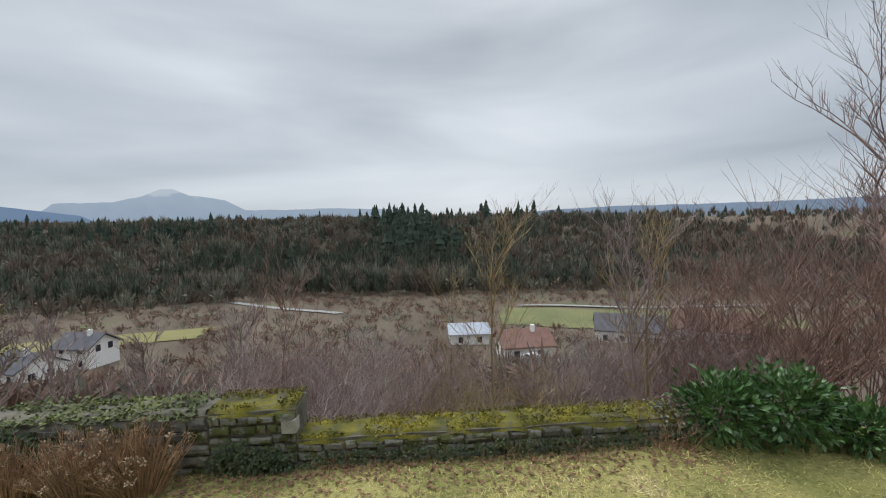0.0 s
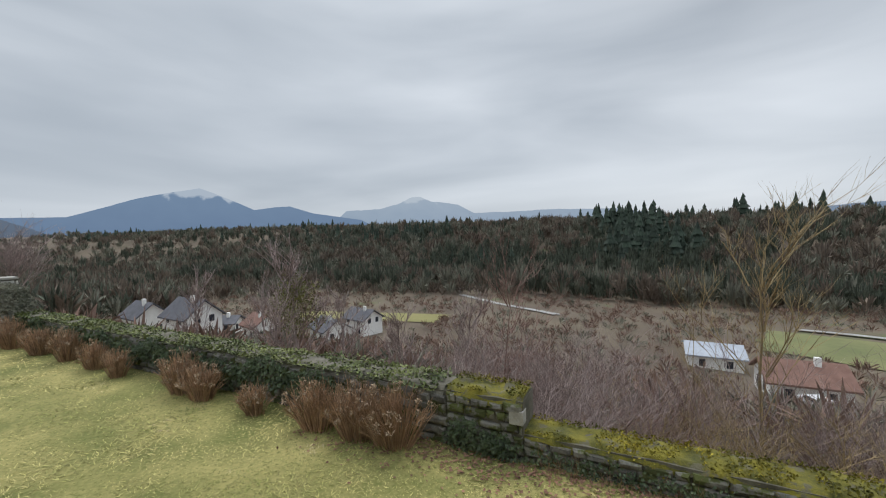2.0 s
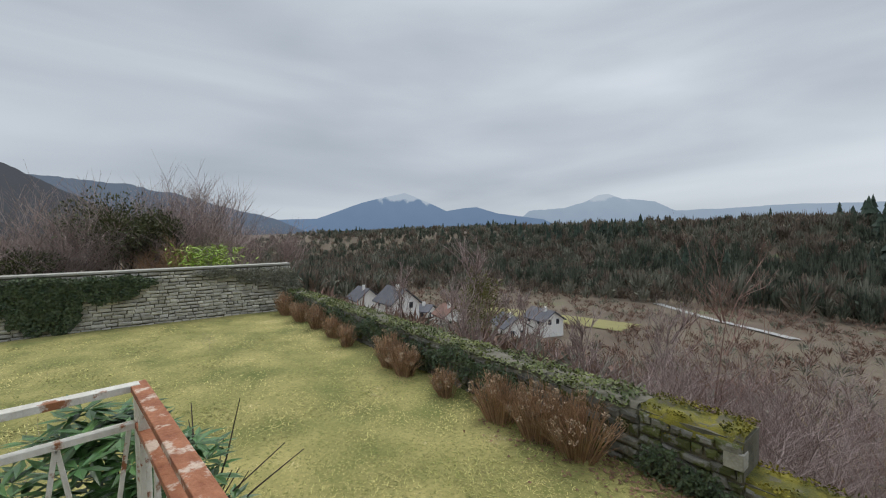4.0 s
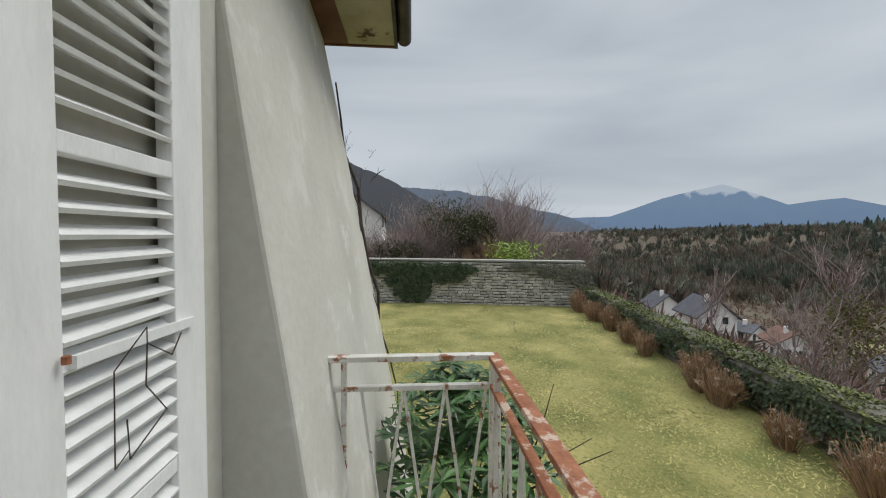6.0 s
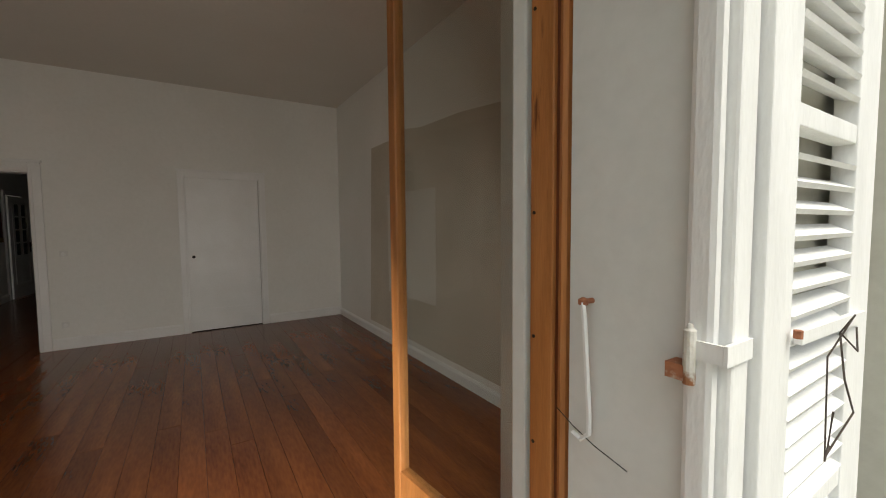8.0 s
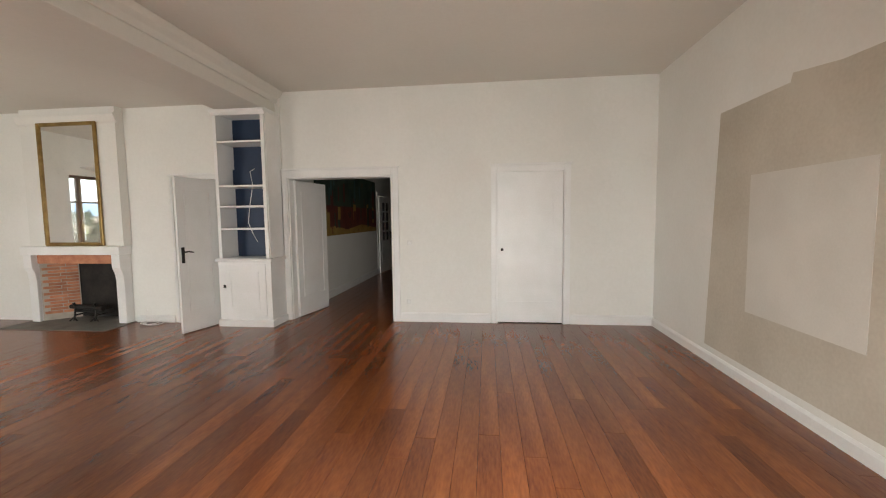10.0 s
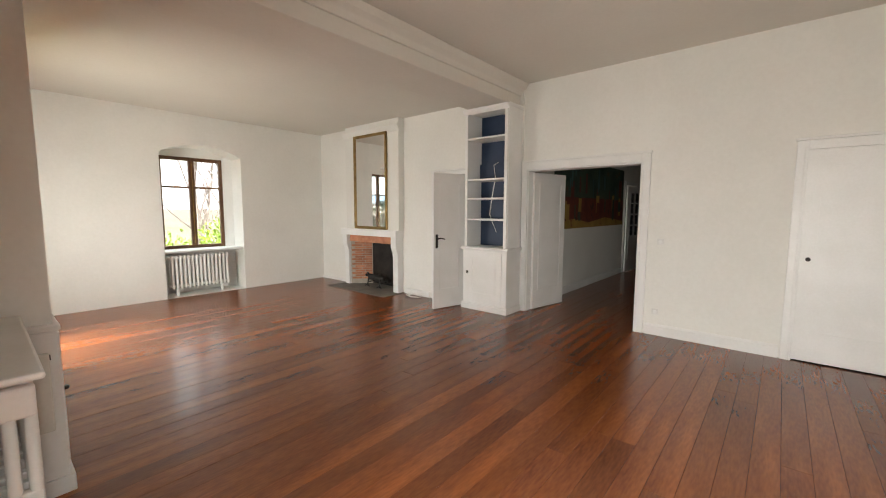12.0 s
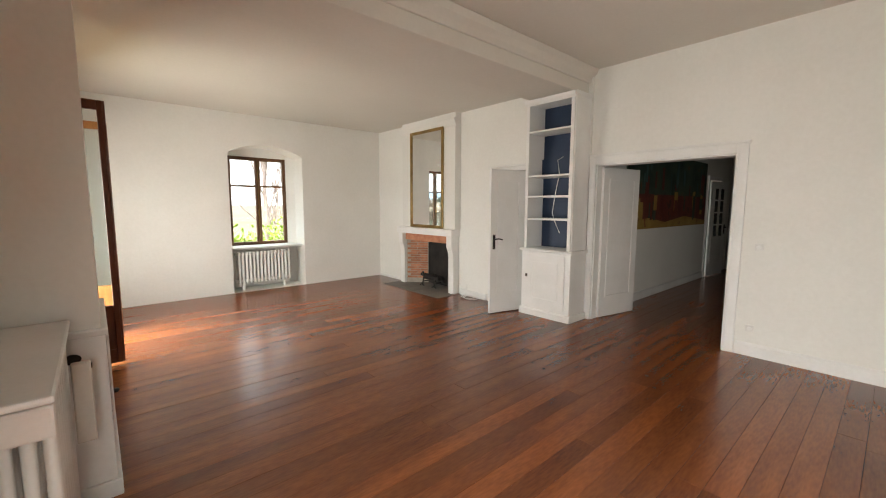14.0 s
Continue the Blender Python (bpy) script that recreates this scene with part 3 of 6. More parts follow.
gp = [(-3.185 + 0.075 * math.cos(a), 3.03 + 0.075 * math.sin(a)) for a in [math.pi * (1 + i / 8) for i in range(9)]]
gi = [(-3.185 + 0.066 * math.cos(a), 3.035 + 0.066 * math.sin(a)) for a in [math.pi * (2 - i / 8) for i in range(9)]]
part("gutter", Mesh().prism([(p[0] - ev.location.y, p[1] - ev.location.z) for p in gp + gi], 'x', x0 - 0.06 - ev.location.x, x1 - ev.location.x), M_ZINC, ev)
part("gutter_end", Mesh().prism([(p[0] - ev.location.y, p[1] - ev.location.z) for p in gp], 'x', x0 - 0.065 - ev.location.x, x0 - 0.058 - ev.location.x), M_ZINC, ev)
ev.location.z = 2.53 + 0.43

# ---- french doors ----
def french_leaf(name, hx, hy, length, angle, material, label, hinge_paint=None):
    """A glazed door leaf, hinged at (hx, hy), its far edge turned by angle degrees from east."""
    b = base(name, hx, hy, 0.0, label, "door", "french door leaves")
    b.rotation_euler = (0, 0, radians(angle))
    t, s, z0, z1 = 0.020, 0.042, 0.03, 2.40
    for nm, xa, xb in (("hinge_stile", 0, s), ("closing_stile", length - s, length)):
        part(nm, Mesh().box(xa, -t, z0, xb, t, z1), hinge_paint if hinge_paint and nm == "hinge_stile" else material, b, bevel=0.006)
    part("top_rail", Mesh().box(s, -t + 0.002, z1 - 0.08, length - s, t - 0.002, z1), material, b)
    part("bottom_panel", Mesh().box(s, -t + 0.002, z0, length - s, t - 0.002, 0.16).box(s, -0.008, 0.16, length - s, 0.008, 0.46).box(s, -t + 0.002, 0.46, length - s, t - 0.002, 0.57), material, b)
    p = part("pane", Mesh().box(s, -0.002, 0.57, length - s, 0.002, z1 - 0.08), M_GLASS, b, "clear dusty glass pane")
    p.visible_shadow = False
    part("weather_bead", Mesh().tube([(length + 0.004, 0, z0), (length + 0.004, 0, z1)], 0.012, 8), material, b)
    return b


def door_frame(name, x0, x1, label, worn=False):
    b = base(name, x0, -3.95, 0, label, "door frame", kind="structure")
    w = x1 - x0
    if worn:
        part("jamb", Mesh().box(0, -0.060, 0, 0.020, 0.002, DZ), M_WOOD, b, "broad orange jamb with nail holes", bevel=0.003)
        # the recess gets darker wood, so its shade is painted in
        part("jamb_groove", Mesh().box(0, 0.002, 0, 0.010, 0.012, DZ), M_WOODSHADE, b, "groove of the jamb with its shade painted in")
        part("outer_bead", Mesh().tube([(0.008, 0.026, 0), (0.008, 0.026, DZ)], 0.014, 8).box(0, 0.012, 0, 0.010, 0.052, DZ), M_WOOD, b)
        for z in (0.55, 0.93, 1.16, 1.42, 1.83):
            part("nail", Mesh().tube([(0.019, -0.048, z), (0.022, -0.048, z)], 0.004, 6), M_IRON, b)
    for nm, a, c in (("jamb", 0.0, 0.045), ("jamb", w - 0.045, w))[1 if worn else 0:]:
        part(nm, Mesh().box(a, -0.012, 0, c, 0.048, DZ), M_WOOD, b, bevel=0.006)
        part("stop_bead", Mesh().box(a + (0.045 if a == 0 else -0.02), 0.0, 0, c + (0.02 if a == 0 else -0.045), 0.03, DZ - 0.05), M_WOOD, b, bevel=0.004)
    part("head", Mesh().box(0.045, -0.012, DZ - 0.05, w - 0.045, 0.048, DZ), M_WOOD, b)
    return b


door_frame("door_frame_1", 0.112, DX1 - 0.012, "orange-varnished wooden french door frame", True)
door_frame("door_frame_2", EX0, EX1, "orange-varnished wooden french door frame")
french_leaf("french_door_leaf", 0.098, -4.04, 0.575, -83.5, M_WOOD, "glazed wooden french door leaf standing open into the room", M_REVEAL)
# backlit leaf: its shade is put into the wood colour
french_leaf("french_door_leaf", EX0 + 0.03, -3.968, 0.82, -90, M_WOODSHADE, "glazed wooden french door leaf open beside the wall pier, backlit shade painted in")
french_leaf("french_door_leaf", EX1 - 0.03, -3.968, 0.86, -88, M_WOOD, "orange glazed wooden french door leaf standing wide open")
# catch hook on the reveal
hk = base("shutter_hook", 0.139, -3.85, 1.26, "rusty white iron hook on the door reveal", "hook")
part("eye_bolt", Mesh().tube([(-0.005, 0, 0), (0.022, 0, 0)], 0.005, 8).turned([(0.003, -0.008), (0.009, -0.004), (0.009, 0.004), (0.003, 0.008)], (0.022, 0, 0), 10), M_RUST, hk)
part("rod", Mesh().tube([(0.026, 0.002, 0.0), (0.026, 0.006, -0.03), (0.018, 0.012, -0.20), (0.018, 0.012, -0.235), (0.02, -0.004, -0.25), (0.02, -0.022, -0.245)], 0.0048, 6), M_SHUT, hk)
wr = base("loose_wire", 0.136, -3.86, 1.01, "thin loose wire hanging on the door reveal", "wire")
part("strand", Mesh().tube([(0.012, -0.06, 0.03), (0.014, -0.02, 0.012), (0.016, 0.03, -0.004), (0.012, 0.09, -0.02)], 0.0012, 4), M_IRON, wr)

# ---- louvred shutter ----
sh = base("louvred_shutter", 0.12, -3.635, 0.05, "white louvred wooden shutter with flaking paint, folded against the wall", "shutter")
W, HT = 0.548, 2.32
for nm, a, c in (("stile", -0.140, -0.040), ("stile", -W, -W + 0.125)):
    part(nm, Mesh().box(a, -0.018, 0, c, 0.018, HT), M_SHUT, sh, bevel=0.003)
for z in (0.0, 0.838, 1.488, HT - 0.1):
    h = 0.10 if z in (0.0, HT - 0.1) else 0.034
    part("rail", Mesh().box(-W + 0.125, -0.016, z, -0.140, 0.016, z + h), M_SHUT, sh, bevel=0.002)
slat = None
z, k = 0.115, 0
while z < HT - 0.12:
    if not (0.822 < z < 0.884 or 1.472 < z < 1.536):
        tilt = 24 + R.uniform(-4, 4) + (14 if abs(z - 1.17) < 0.03 else 0)
        mtx = Matrix.Translation((-(W + 0.015) / 2, 0, z)) @ Matrix.Rotation(radians(R.uniform(-0.6, 0.6)), 4, 'Y') @ Matrix.Rotation(radians(-tilt), 4, 'X')
        if slat is None:
            slat = Mesh().box(-(W - 0.265) / 2, -0.019, -0.0045, (W - 0.265) / 2, 0.019, 0.0045).data("slat", M_SHUT)
        ob = new("slat", slat)
        ob.parent = sh
        ob.matrix_local = mtx
    z += 0.0405
part("crossbar", Mesh().box(-W + 0.10, 0.019, 1.168, -0.118, 0.029, 1.188, Matrix.Rotation(radians(-1.5), 4, 'Y') @ Matrix.Translation((0, 0, -0.002))), M_SHUT, sh, "chipped white wooden bar")
part("crossbar_pin", Mesh().turned([(0.006, 0), (0.006, 0.012)], (-0.130, 0.029, 1.176), 8), M_RUST, sh)
part("vine_tendril", Mesh().tube([(-0.42, 0.03, 1.15), (-0.36, 0.045, 1.12), (-0.30, 0.035, 1.16), (-0.27, 0.05, 1.09), (-0.33, 0.05, 1.02), (-0.24, 0.04, 0.97), (-0.22, 0.05, 1.05)], 0.0016, 5), M_VINE, sh, "dry dark vine tendril")
part("vine_tendril", Mesh().tube([(-0.30, 0.035, 1.16), (-0.26, 0.06, 1.20), (-0.20, 0.045, 1.14), (-0.19, 0.05, 0.98), (-0.23, 0.045, 0.99)], 0.0013, 5), M_VINE, sh, "dry dark vine tendril")
ps = base("shutter_post", 0.13, -3.655, 0.05, "white wooden shutter hanging post with a strap hinge", "post")
part("post_front", Mesh().box(-0.046, -0.010, 0, 0.006, 0.024, HT), M_SHUT, ps, bevel=0.005)
part("post_edge", Mesh().box(0.008, -0.030, 0, 0.028, 0.012, HT), M_SHUT, ps, bevel=0.010)
part("strap", Mesh().box(-0.040, 0.025, 1.160, 0.034, 0.030, 1.188).box(0.029, -0.018, 1.161, 0.0335, 0.0245, 1.187), M_SHUT, ps, "painted iron strap")
part("pintle", Mesh().turned([(0.008, 0), (0.008, 0.045), (0.008, 0.075), (0.005, 0.078), (0.003, 0.084)], (0.034, -0.016, 1.125), 12), M_RUSTW, ps, "rust-stained pintle")
part("pintle_arm", Mesh().box(0.010, -0.046, 1.128, 0.040, -0.012, 1.150), M_RUST, ps, "rust-stained iron arm")

# ---- balcony ----
BX0, BX1, BY = -1.15, 2.70, -2.73
fixed("balcony_floor", Mesh().box(BX0 - 0.06, BY - 0.0 + 0.06, -0.18, BX1 + 0.06, YF + 0.03, -0.03).box(BX0 + 0.2, BY - 0.15, LAWN - 0.2, BX1 - 0.2, YF + 0.03, -0.18), M_CONC, "weathered concrete balcony slab", "balcony")
rl = base("balcony_railing", BX0, BY, 0, "white iron balcony railing eaten by rust", "railing")
zt, zm = 0.868, 0.735
def bar(name, a, c, w, h, material, label=""):
    a, c = Vector(a), Vector(c)
    d = c - a
    rot = d.to_track_quat('X', 'Z').to_matrix().to_4x4()
    m = Matrix.Translation(a) @ rot
    return part(name, Mesh().box(0, -w / 2, -h / 2, d.length, w / 2, h / 2, m), material, rl, label, bevel=0.002)


LEN = BX1 - BX0
yw = -0.86
bar("handrail", (-0.03, 0, zt), (LEN, 0, zt), 0.050, 0.022, M_RUST, "rust-red flaking handrail")
bar("handrail", (0, 0.002, zt + 0.001), (0, yw, zt + 0.001), 0.048, 0.024, M_RUSTW)
bar("mid_rail", (0.0, 0, zm), (LEN, 0, zm), 0.034, 0.020, M_RUST, "rust-red flaking rail")
bar("mid_rail", (0, 0, zm), (0, yw + 0.02, zm), 0.034, 0.022, M_RUSTW)
bar("bottom_rail", (0, 0, 0.06), (LEN, 0, 0.06), 0.03, 0.018, M_RUSTW)
bar("bottom_rail", (0, 0, 0.06), (0, yw + 0.15, 0.06), 0.03, 0.018, M_RUSTW)
for x in (0.0, 0.09, 1.3, 2.6, LEN):
    bar("post", (x, 0, -0.05), (x, 0, zt), 0.030, 0.030, M_RUSTW)
for y in (-0.665,):
    bar("post", (0, y, -0.05), (0, y, zt), 0.024, 0.024, M_RUSTW)
n = 3
for i in range(n):
    a, c = -0.03 - 0.56 * i / n, -0.03 - 0.56 * (i + 1) / n
    mid = (a + c) / 2
    bar("lattice_bar", (0, a, zm), (0, mid, 0.07), 0.012, 0.014, M_RUSTW)
    bar("lattice_bar", (0, c, zm), (0, mid, 0.07), 0.012, 0.014, M_RUSTW)
k = 0
while 0.12 + 0.18 * (k + 1) < LEN - 0.02:
    a = 0.12 + 0.18 * k
    bar("lattice_bar", (a, 0, zm), (a + 0.09, 0, 0.07), 0.012, 0.014, M_RUSTW)
    bar("lattice_bar", (a + 0.18, 0, zm), (a + 0.09, 0, 0.07), 0.012, 0.014, M_RUSTW)
    k += 1

# ---- room: bookshelf ----
bs = base("built_in_bookshelf", 3.82, -9.14, 0, "white built-in bookshelf with a dark blue back over a cupboard, empty", "bookshelf")
w, dep = 0.71, 0.375
part("cupboard_body", Mesh().box(-0.02, -dep, 0.09, w + 0.02, 0.0, 0.88), M_TRIM, bs, bevel=0.004)
part("plinth", Mesh().prism([(0.022, 0), (0.022, 0.075), (0.008, 0.09), (-dep, 0.09), (-dep, 0)], 'x', -0.04, w + 0.04), M_TRIM, bs)
part("cupboard_top", Mesh().prism([(0.012, 0.88), (0.03, 0.895), (0.03, 0.91), (0.012, 0.925), (-dep, 0.925), (-dep, 0.88)], 'x', -0.045, w + 0.045), M_TRIM, bs)
cd = part("cupboard_door", Mesh().box(0.055, 0.001, 0.13, w - 0.055, 0.013, 0.85), M_TRIM, bs, bevel=0.003)
part("panel_moulding", Mesh().box(0.15, 0.013, 0.24, w - 0.15, 0.020, 0.255).box(0.15, 0.013, 0.735, w - 0.15, 0.020, 0.75).box(0.15, 0.013, 0.255, 0.165, 0.020, 0.735).box(w - 0.165, 0.013, 0.255, w - 0.15, 0.020, 0.735), M_TRIM, cd)
part("knob", Mesh().box(w - 0.085, 0.013, 0.53, w - 0.06, 0.03, 0.57), M_IRON, cd, "small dark iron latch")
for a, c in ((0.0, 0.045), (w - 0.045, w)):
    part("side", Mesh().box(a, -dep, 0.925, c, -0.004, ZB - 0.05), M_TRIM, bs)
part("top_board", Mesh().box(0.045, -dep, 2.83, w - 0.045, -0.004, ZB - 0.05), M_TRIM, bs)
part("back", Mesh().box(0.045, -dep, 0.925, w - 0.045, -dep + 0.02, 2.83), M_BLUE, bs, "dark blue painted back")
part("back_panel", Mesh().box(0.10, -dep + 0.02, 1.90, w - 0.045, -dep + 0.06, 2.14), M_BLUE, bs, "dark blue painted board")
for z in (1.32, 1.62, 1.89, 2.47):
    part("shelf", Mesh().box(0.045, -dep + 0.02, z - 0.012, w - 0.045, -0.012, z + 0.012), M_TRIM, bs, bevel=0.003)
part("cornice", Mesh().prism([(-0.004, ZB - 0.09), (0.03, ZB - 0.05), (0.035, ZB - 0.02), (-dep, ZB - 0.02), (-dep, ZB - 0.05), (-0.004, ZB - 0.05)], 'x', -0.02, w + 0.02), M_TRIM, bs)
part("side_filler", Mesh().box(-0.01, -dep - 0.01, 0.925, 0.0, -0.03, ZB), M_TRIM, bs)
cb = base("white_cable", 4.05, -9.34, 2.12, "thin white cable dangling in the bookshelf", "cable")
part("lead", Mesh().tube([(0.05, -0.03, 0.02), (0.02, 0.14, -0.04), (-0.03, 0.17, -0.22), (0.02, 0.18, -0.5), (0.05, 0.18, -0.72), (0.0, 0.175, -0.85), (-0.06, 0.17, -0.97)], 0.0045, 6), M_PLASTIC, cb)

# matching pier with cupboard by the facade
pr = base("wall_pier_cupboard", 3.70, YN, 0, "white wall pier with a low cupboard built round its foot", "cupboard")
part("pier", Mesh().box(0, 0, 0.88, 0.80, -0.335, ZW - 0.3), M_WALL, pr)
part("cupboard_body", Mesh().box(-0.03, 0, 0.09, 0.82, -0.350, 0.85), M_TRIM, pr, bevel=0.004)
part("cupboard_top", Mesh().box(-0.04, 0, 0.85, 0.83, -0.360, 0.885), M_TRIM, pr, bevel=0.008)
part("plinth", Mesh().box(-0.045, 0, 0, 0.84, -0.368, 0.09), M_TRIM, pr, bevel=0.006)
part("cupboard_door", Mesh().box(0.06, -0.352, 0.13, 0.74, -0.362, 0.82), M_TRIM, pr)
part("knob", Mesh().turned([(0.010, 0), (0.016, 0.012), (0.010, 0.02)], (0.10, -0.372, 0.5), 10), M_IRON, pr, "dark iron knob")
# solid dark disc on the cupboard side paints the darkness of a hole
part("pipe_hole", Mesh().prism([(-0.22 + 0.035 * math.cos(2 * math.pi * i / 14), 0.755 + 0.025 * math.sin(2 * math.pi * i / 14)) for i in range(14)], 'x', -0.034, -0.029), M_IRON, pr, "dark disc painted in for a round hole")

# ---- column radiator under a shelf ----
rd = base("column_radiator", 2.82, -4.335, 0, "white cast-iron column radiator under a painted shelf", "radiator")
for s in range(9):
    x = 0.02 + s * 0.085
    sec, cols_ = Mesh(), []
    for c in range(8):
        y = -0.178 + c * 0.051
        cols_.append(Mesh().tube([(x, y, 0.06), (x, y, 0.84)], 0.0185, 8))
    sc = part("section", sec.box(x - 0.020, -0.196, 0.76, x + 0.020, 0.196, 0.87), M_RAD, rd, bevel=0.010)
    for z0, z1 in ((0.05, 0.12), (0.44, 0.50)):
        part("web", Mesh().box(x - 0.018, -0.194, z0, x + 0.018, 0.194, z1), M_RAD, sc, bevel=0.006)
    for cm in cols_:
        part("column", cm, M_RAD, sc, smooth=True)
part("end_plug", Mesh().tube([(-0.022, -0.04, 0.815), (0.0, -0.04, 0.815)], [0.026, 0.032], 8), M_RAD, rd)
for x in (0.05, 0.55):
    part("foot", Mesh().box(x, -0.17, 0, x + 0.04, 0.17, 0.06), M_RAD, rd)
sf = base("radiator_shelf", 2.68, -4.43, 0.93, "white painted board shelf over the radiator", "shelf")
part("board", Mesh().box(-0.02, -0.118, 0.0, 0.98, 0.308, 0.024), M_TRIM, sf, bevel=0.009)
for bx in (0.03, 0.93):
    part("bracket", Mesh().box(bx, 0.27, -0.09, bx + 0.03, 0.308, 0.0), M_TRIM, sf)
mt = base("heat_meter", 3.42, -4.60, 0.45, "slim cream heat meter beside the radiator", "meter")
part("body", Mesh().box(-0.02, -0.012, 0, 0.02, 0.055, 0.36), M_PATCH, mt, bevel=0.006)
part("cap", Mesh().box(-0.012, -0.016, 0.33, 0.012, 0.0, 0.35), M_IRON, mt)

# ---- fireplace ----
fp = base("fireplace", 5.98, YS2, 0, "white fireplace surround with red brick cheeks and a sooty hearth", "fireplace")
fw = 1.52
part("chimney_breast", Mesh().box(-0.03, 0.001, 1.10, 1.44, 0.13, ZE - 0.002), M_WALL, fp)
part("breast_cornice", Mesh().prism([(0.13, 2.78), (0.15, 2.80), (0.19, 2.88), (0.19, 2.90), (0.13, 2.90)], 'x', -0.06, 1.47), M_WALL, fp)
part("mantel_shelf", Mesh().box(-0.02, 0.001, 0.98, fw + 0.02, 0.20, 1.10), M_TRIM, fp, bevel=0.01)
for x in (0.0, fw - 0.13):
    part("leg", Mesh().prism([(0.001, 0), (0.13, 0), (0.13, 0.62), (0.145, 0.72), (0.18, 0.80), (0.18, 0.98), (0.001, 0.98)], 'x', x, x + 0.13), M_TRIM, fp, bevel=0.008)
part("lintel", Mesh().box(0.13, 0.02, 0.85, fw - 0.13, 0.10, 0.98), M_BRICK, fp, "soot-browned lintel")
for sgn, x in ((1, 0.13), (-1, fw - 0.13)):
    ck = part("cheek", Mesh().prism([(x, 0.08), (x + sgn * 0.30, -0.22), (x + sgn * 0.26, -0.24), (x, -0.24)], 'z', 0.0, 0.85), M_MORTAR, fp, "red brick cheek")
    dv = Vector((sgn * 0.30, -0.30, 0)).normalized()
    nv = Vector((sgn * 0.30, 0.30, 0)).normalized()
    for row in range(16):
        for c in range(2):
            off = 0.02 + c * 0.20 + (0.06 if row % 2 else 0.0)
            ln = min(0.19, 0.41 - off)
            q = Vector((x, 0.08, 0.10 + row * 0.046)) + dv * off
            b = Mesh()
            vs = []
            for zz in (0, 0.037):
                for u, vv in ((0, -0.01), (ln, -0.01), (ln, 0.008), (0, 0.008)):
                    p = q + dv * u + nv * vv
                    vs.append((p.x, p.y, p.z + zz))
            b.add(vs, [(0, 3, 2, 1), (4, 5, 6, 7), (0, 1, 5, 4), (1, 2, 6, 5), (2, 3, 7, 6), (3, 0, 4, 7)])
            part("brick", b, M_BRICK, ck)
part("fire_back", Mesh().box(0.40, -0.249, 0.0, fw - 0.40, -0.24, 0.86).box(0.13, -0.24, 0.84, fw - 0.13, 0.02, 0.86), M_SOOT, fp, "sooty black fire back")
part("hearth", Mesh().box(-0.05, -0.24, 0.001, fw + 0.05, 0.52, 0.008), M_STONEH, fp, "dark grey stone hearth")
for x, l in ((0.58, 0.36), (0.92, 0.34)):
    dg = Mesh().tube([(x, 0.06, 0.015), (x, 0.03, 0.20), (x, 0.05, 0.27)], [0.014, 0.012, 0.02], 7).tube([(x, 0.05, 0.09), (x, -0.2, 0.09)], 0.011, 6).tube([(x - 0.06, 0.07, 0.01), (x, 0.06, 0.06), (x + 0.06, 0.07, 0.01)], 0.011, 6)
    tagged(part("andiron", Mesh().add([(v[0] + 5.98, v[1] + YS2, v[2]) for v in dg.v], dg.f), M_IRON), "black iron andiron standing in the fireplace", "andiron", "fire irons")
gr = base("log_pile", 6.74, YS2 - 0.03, 0.10, "charred logs lying across the andirons", "logs")
for i in range(4):
    a = R.uniform(-0.25, 0.25)
    part("log", Mesh().tube([(-0.27 + R.uniform(-.04, .04), a * 0.2 + i * 0.05 - 0.1, 0.03 + (0.06 if i > 1 else 0)), (0.25, -a * 0.2 + i * 0.05 - 0.1, 0.04 + (0.07 if i > 1 else 0))], [0.035, 0.03], 8), M_SOOT, gr)
mr = base("gilt_mirror", 6.22, YS2 + 0.135, 1.105, "tall mirror in an old gilt frame above the mantel", "mirror")
mw, mh = 0.92, 1.70
part("glass", Mesh().box(0.04, 0.004, 0.04, mw - 0.04, 0.012, mh - 0.04), M_MIRROR, mr, "clouded mirror glass")
for nm, q in (("frame_side", (0, 0, 0, 0.05, 0.032, mh)), ("frame_side", (mw - 0.05, 0, 0, mw, 0.032, mh)), ("frame_rail", (0.05, 0, 0, mw - 0.05, 0.032, 0.05)), ("frame_rail", (0.05, 0, mh - 0.05, mw - 0.05, 0.032, mh))):
    part(nm, Mesh().box(*q), M_GOLD, mr, bevel=0.012)

# ---- doors inside ----
def casing(name, x0, x1, y, h, w=0.10, t=0.03):
    m = Mesh()
    m.box(x0 - w, y, 0, x0, y + t, h + w).box(x1, y, 0, x1 + w, y + t, h + w).box(x0, y, h, x1, y + t, h + w)
    m.box(x0 - w - 0.012, y, h + w, x1 + w + 0.012, y + t + 0.015, h + w + 0.025)
    m.box(x0 - 0.03, y + t, 0, x0 - 0.012, y + t + 0.008, h + 0.02).box(x1 + 0.012, y + t, 0, x1 + 0.03, y + t + 0.008, h + 0.02)
    return fixed(name, m, M_TRIM, "white moulded door casing", "trim", bevel=0.004)


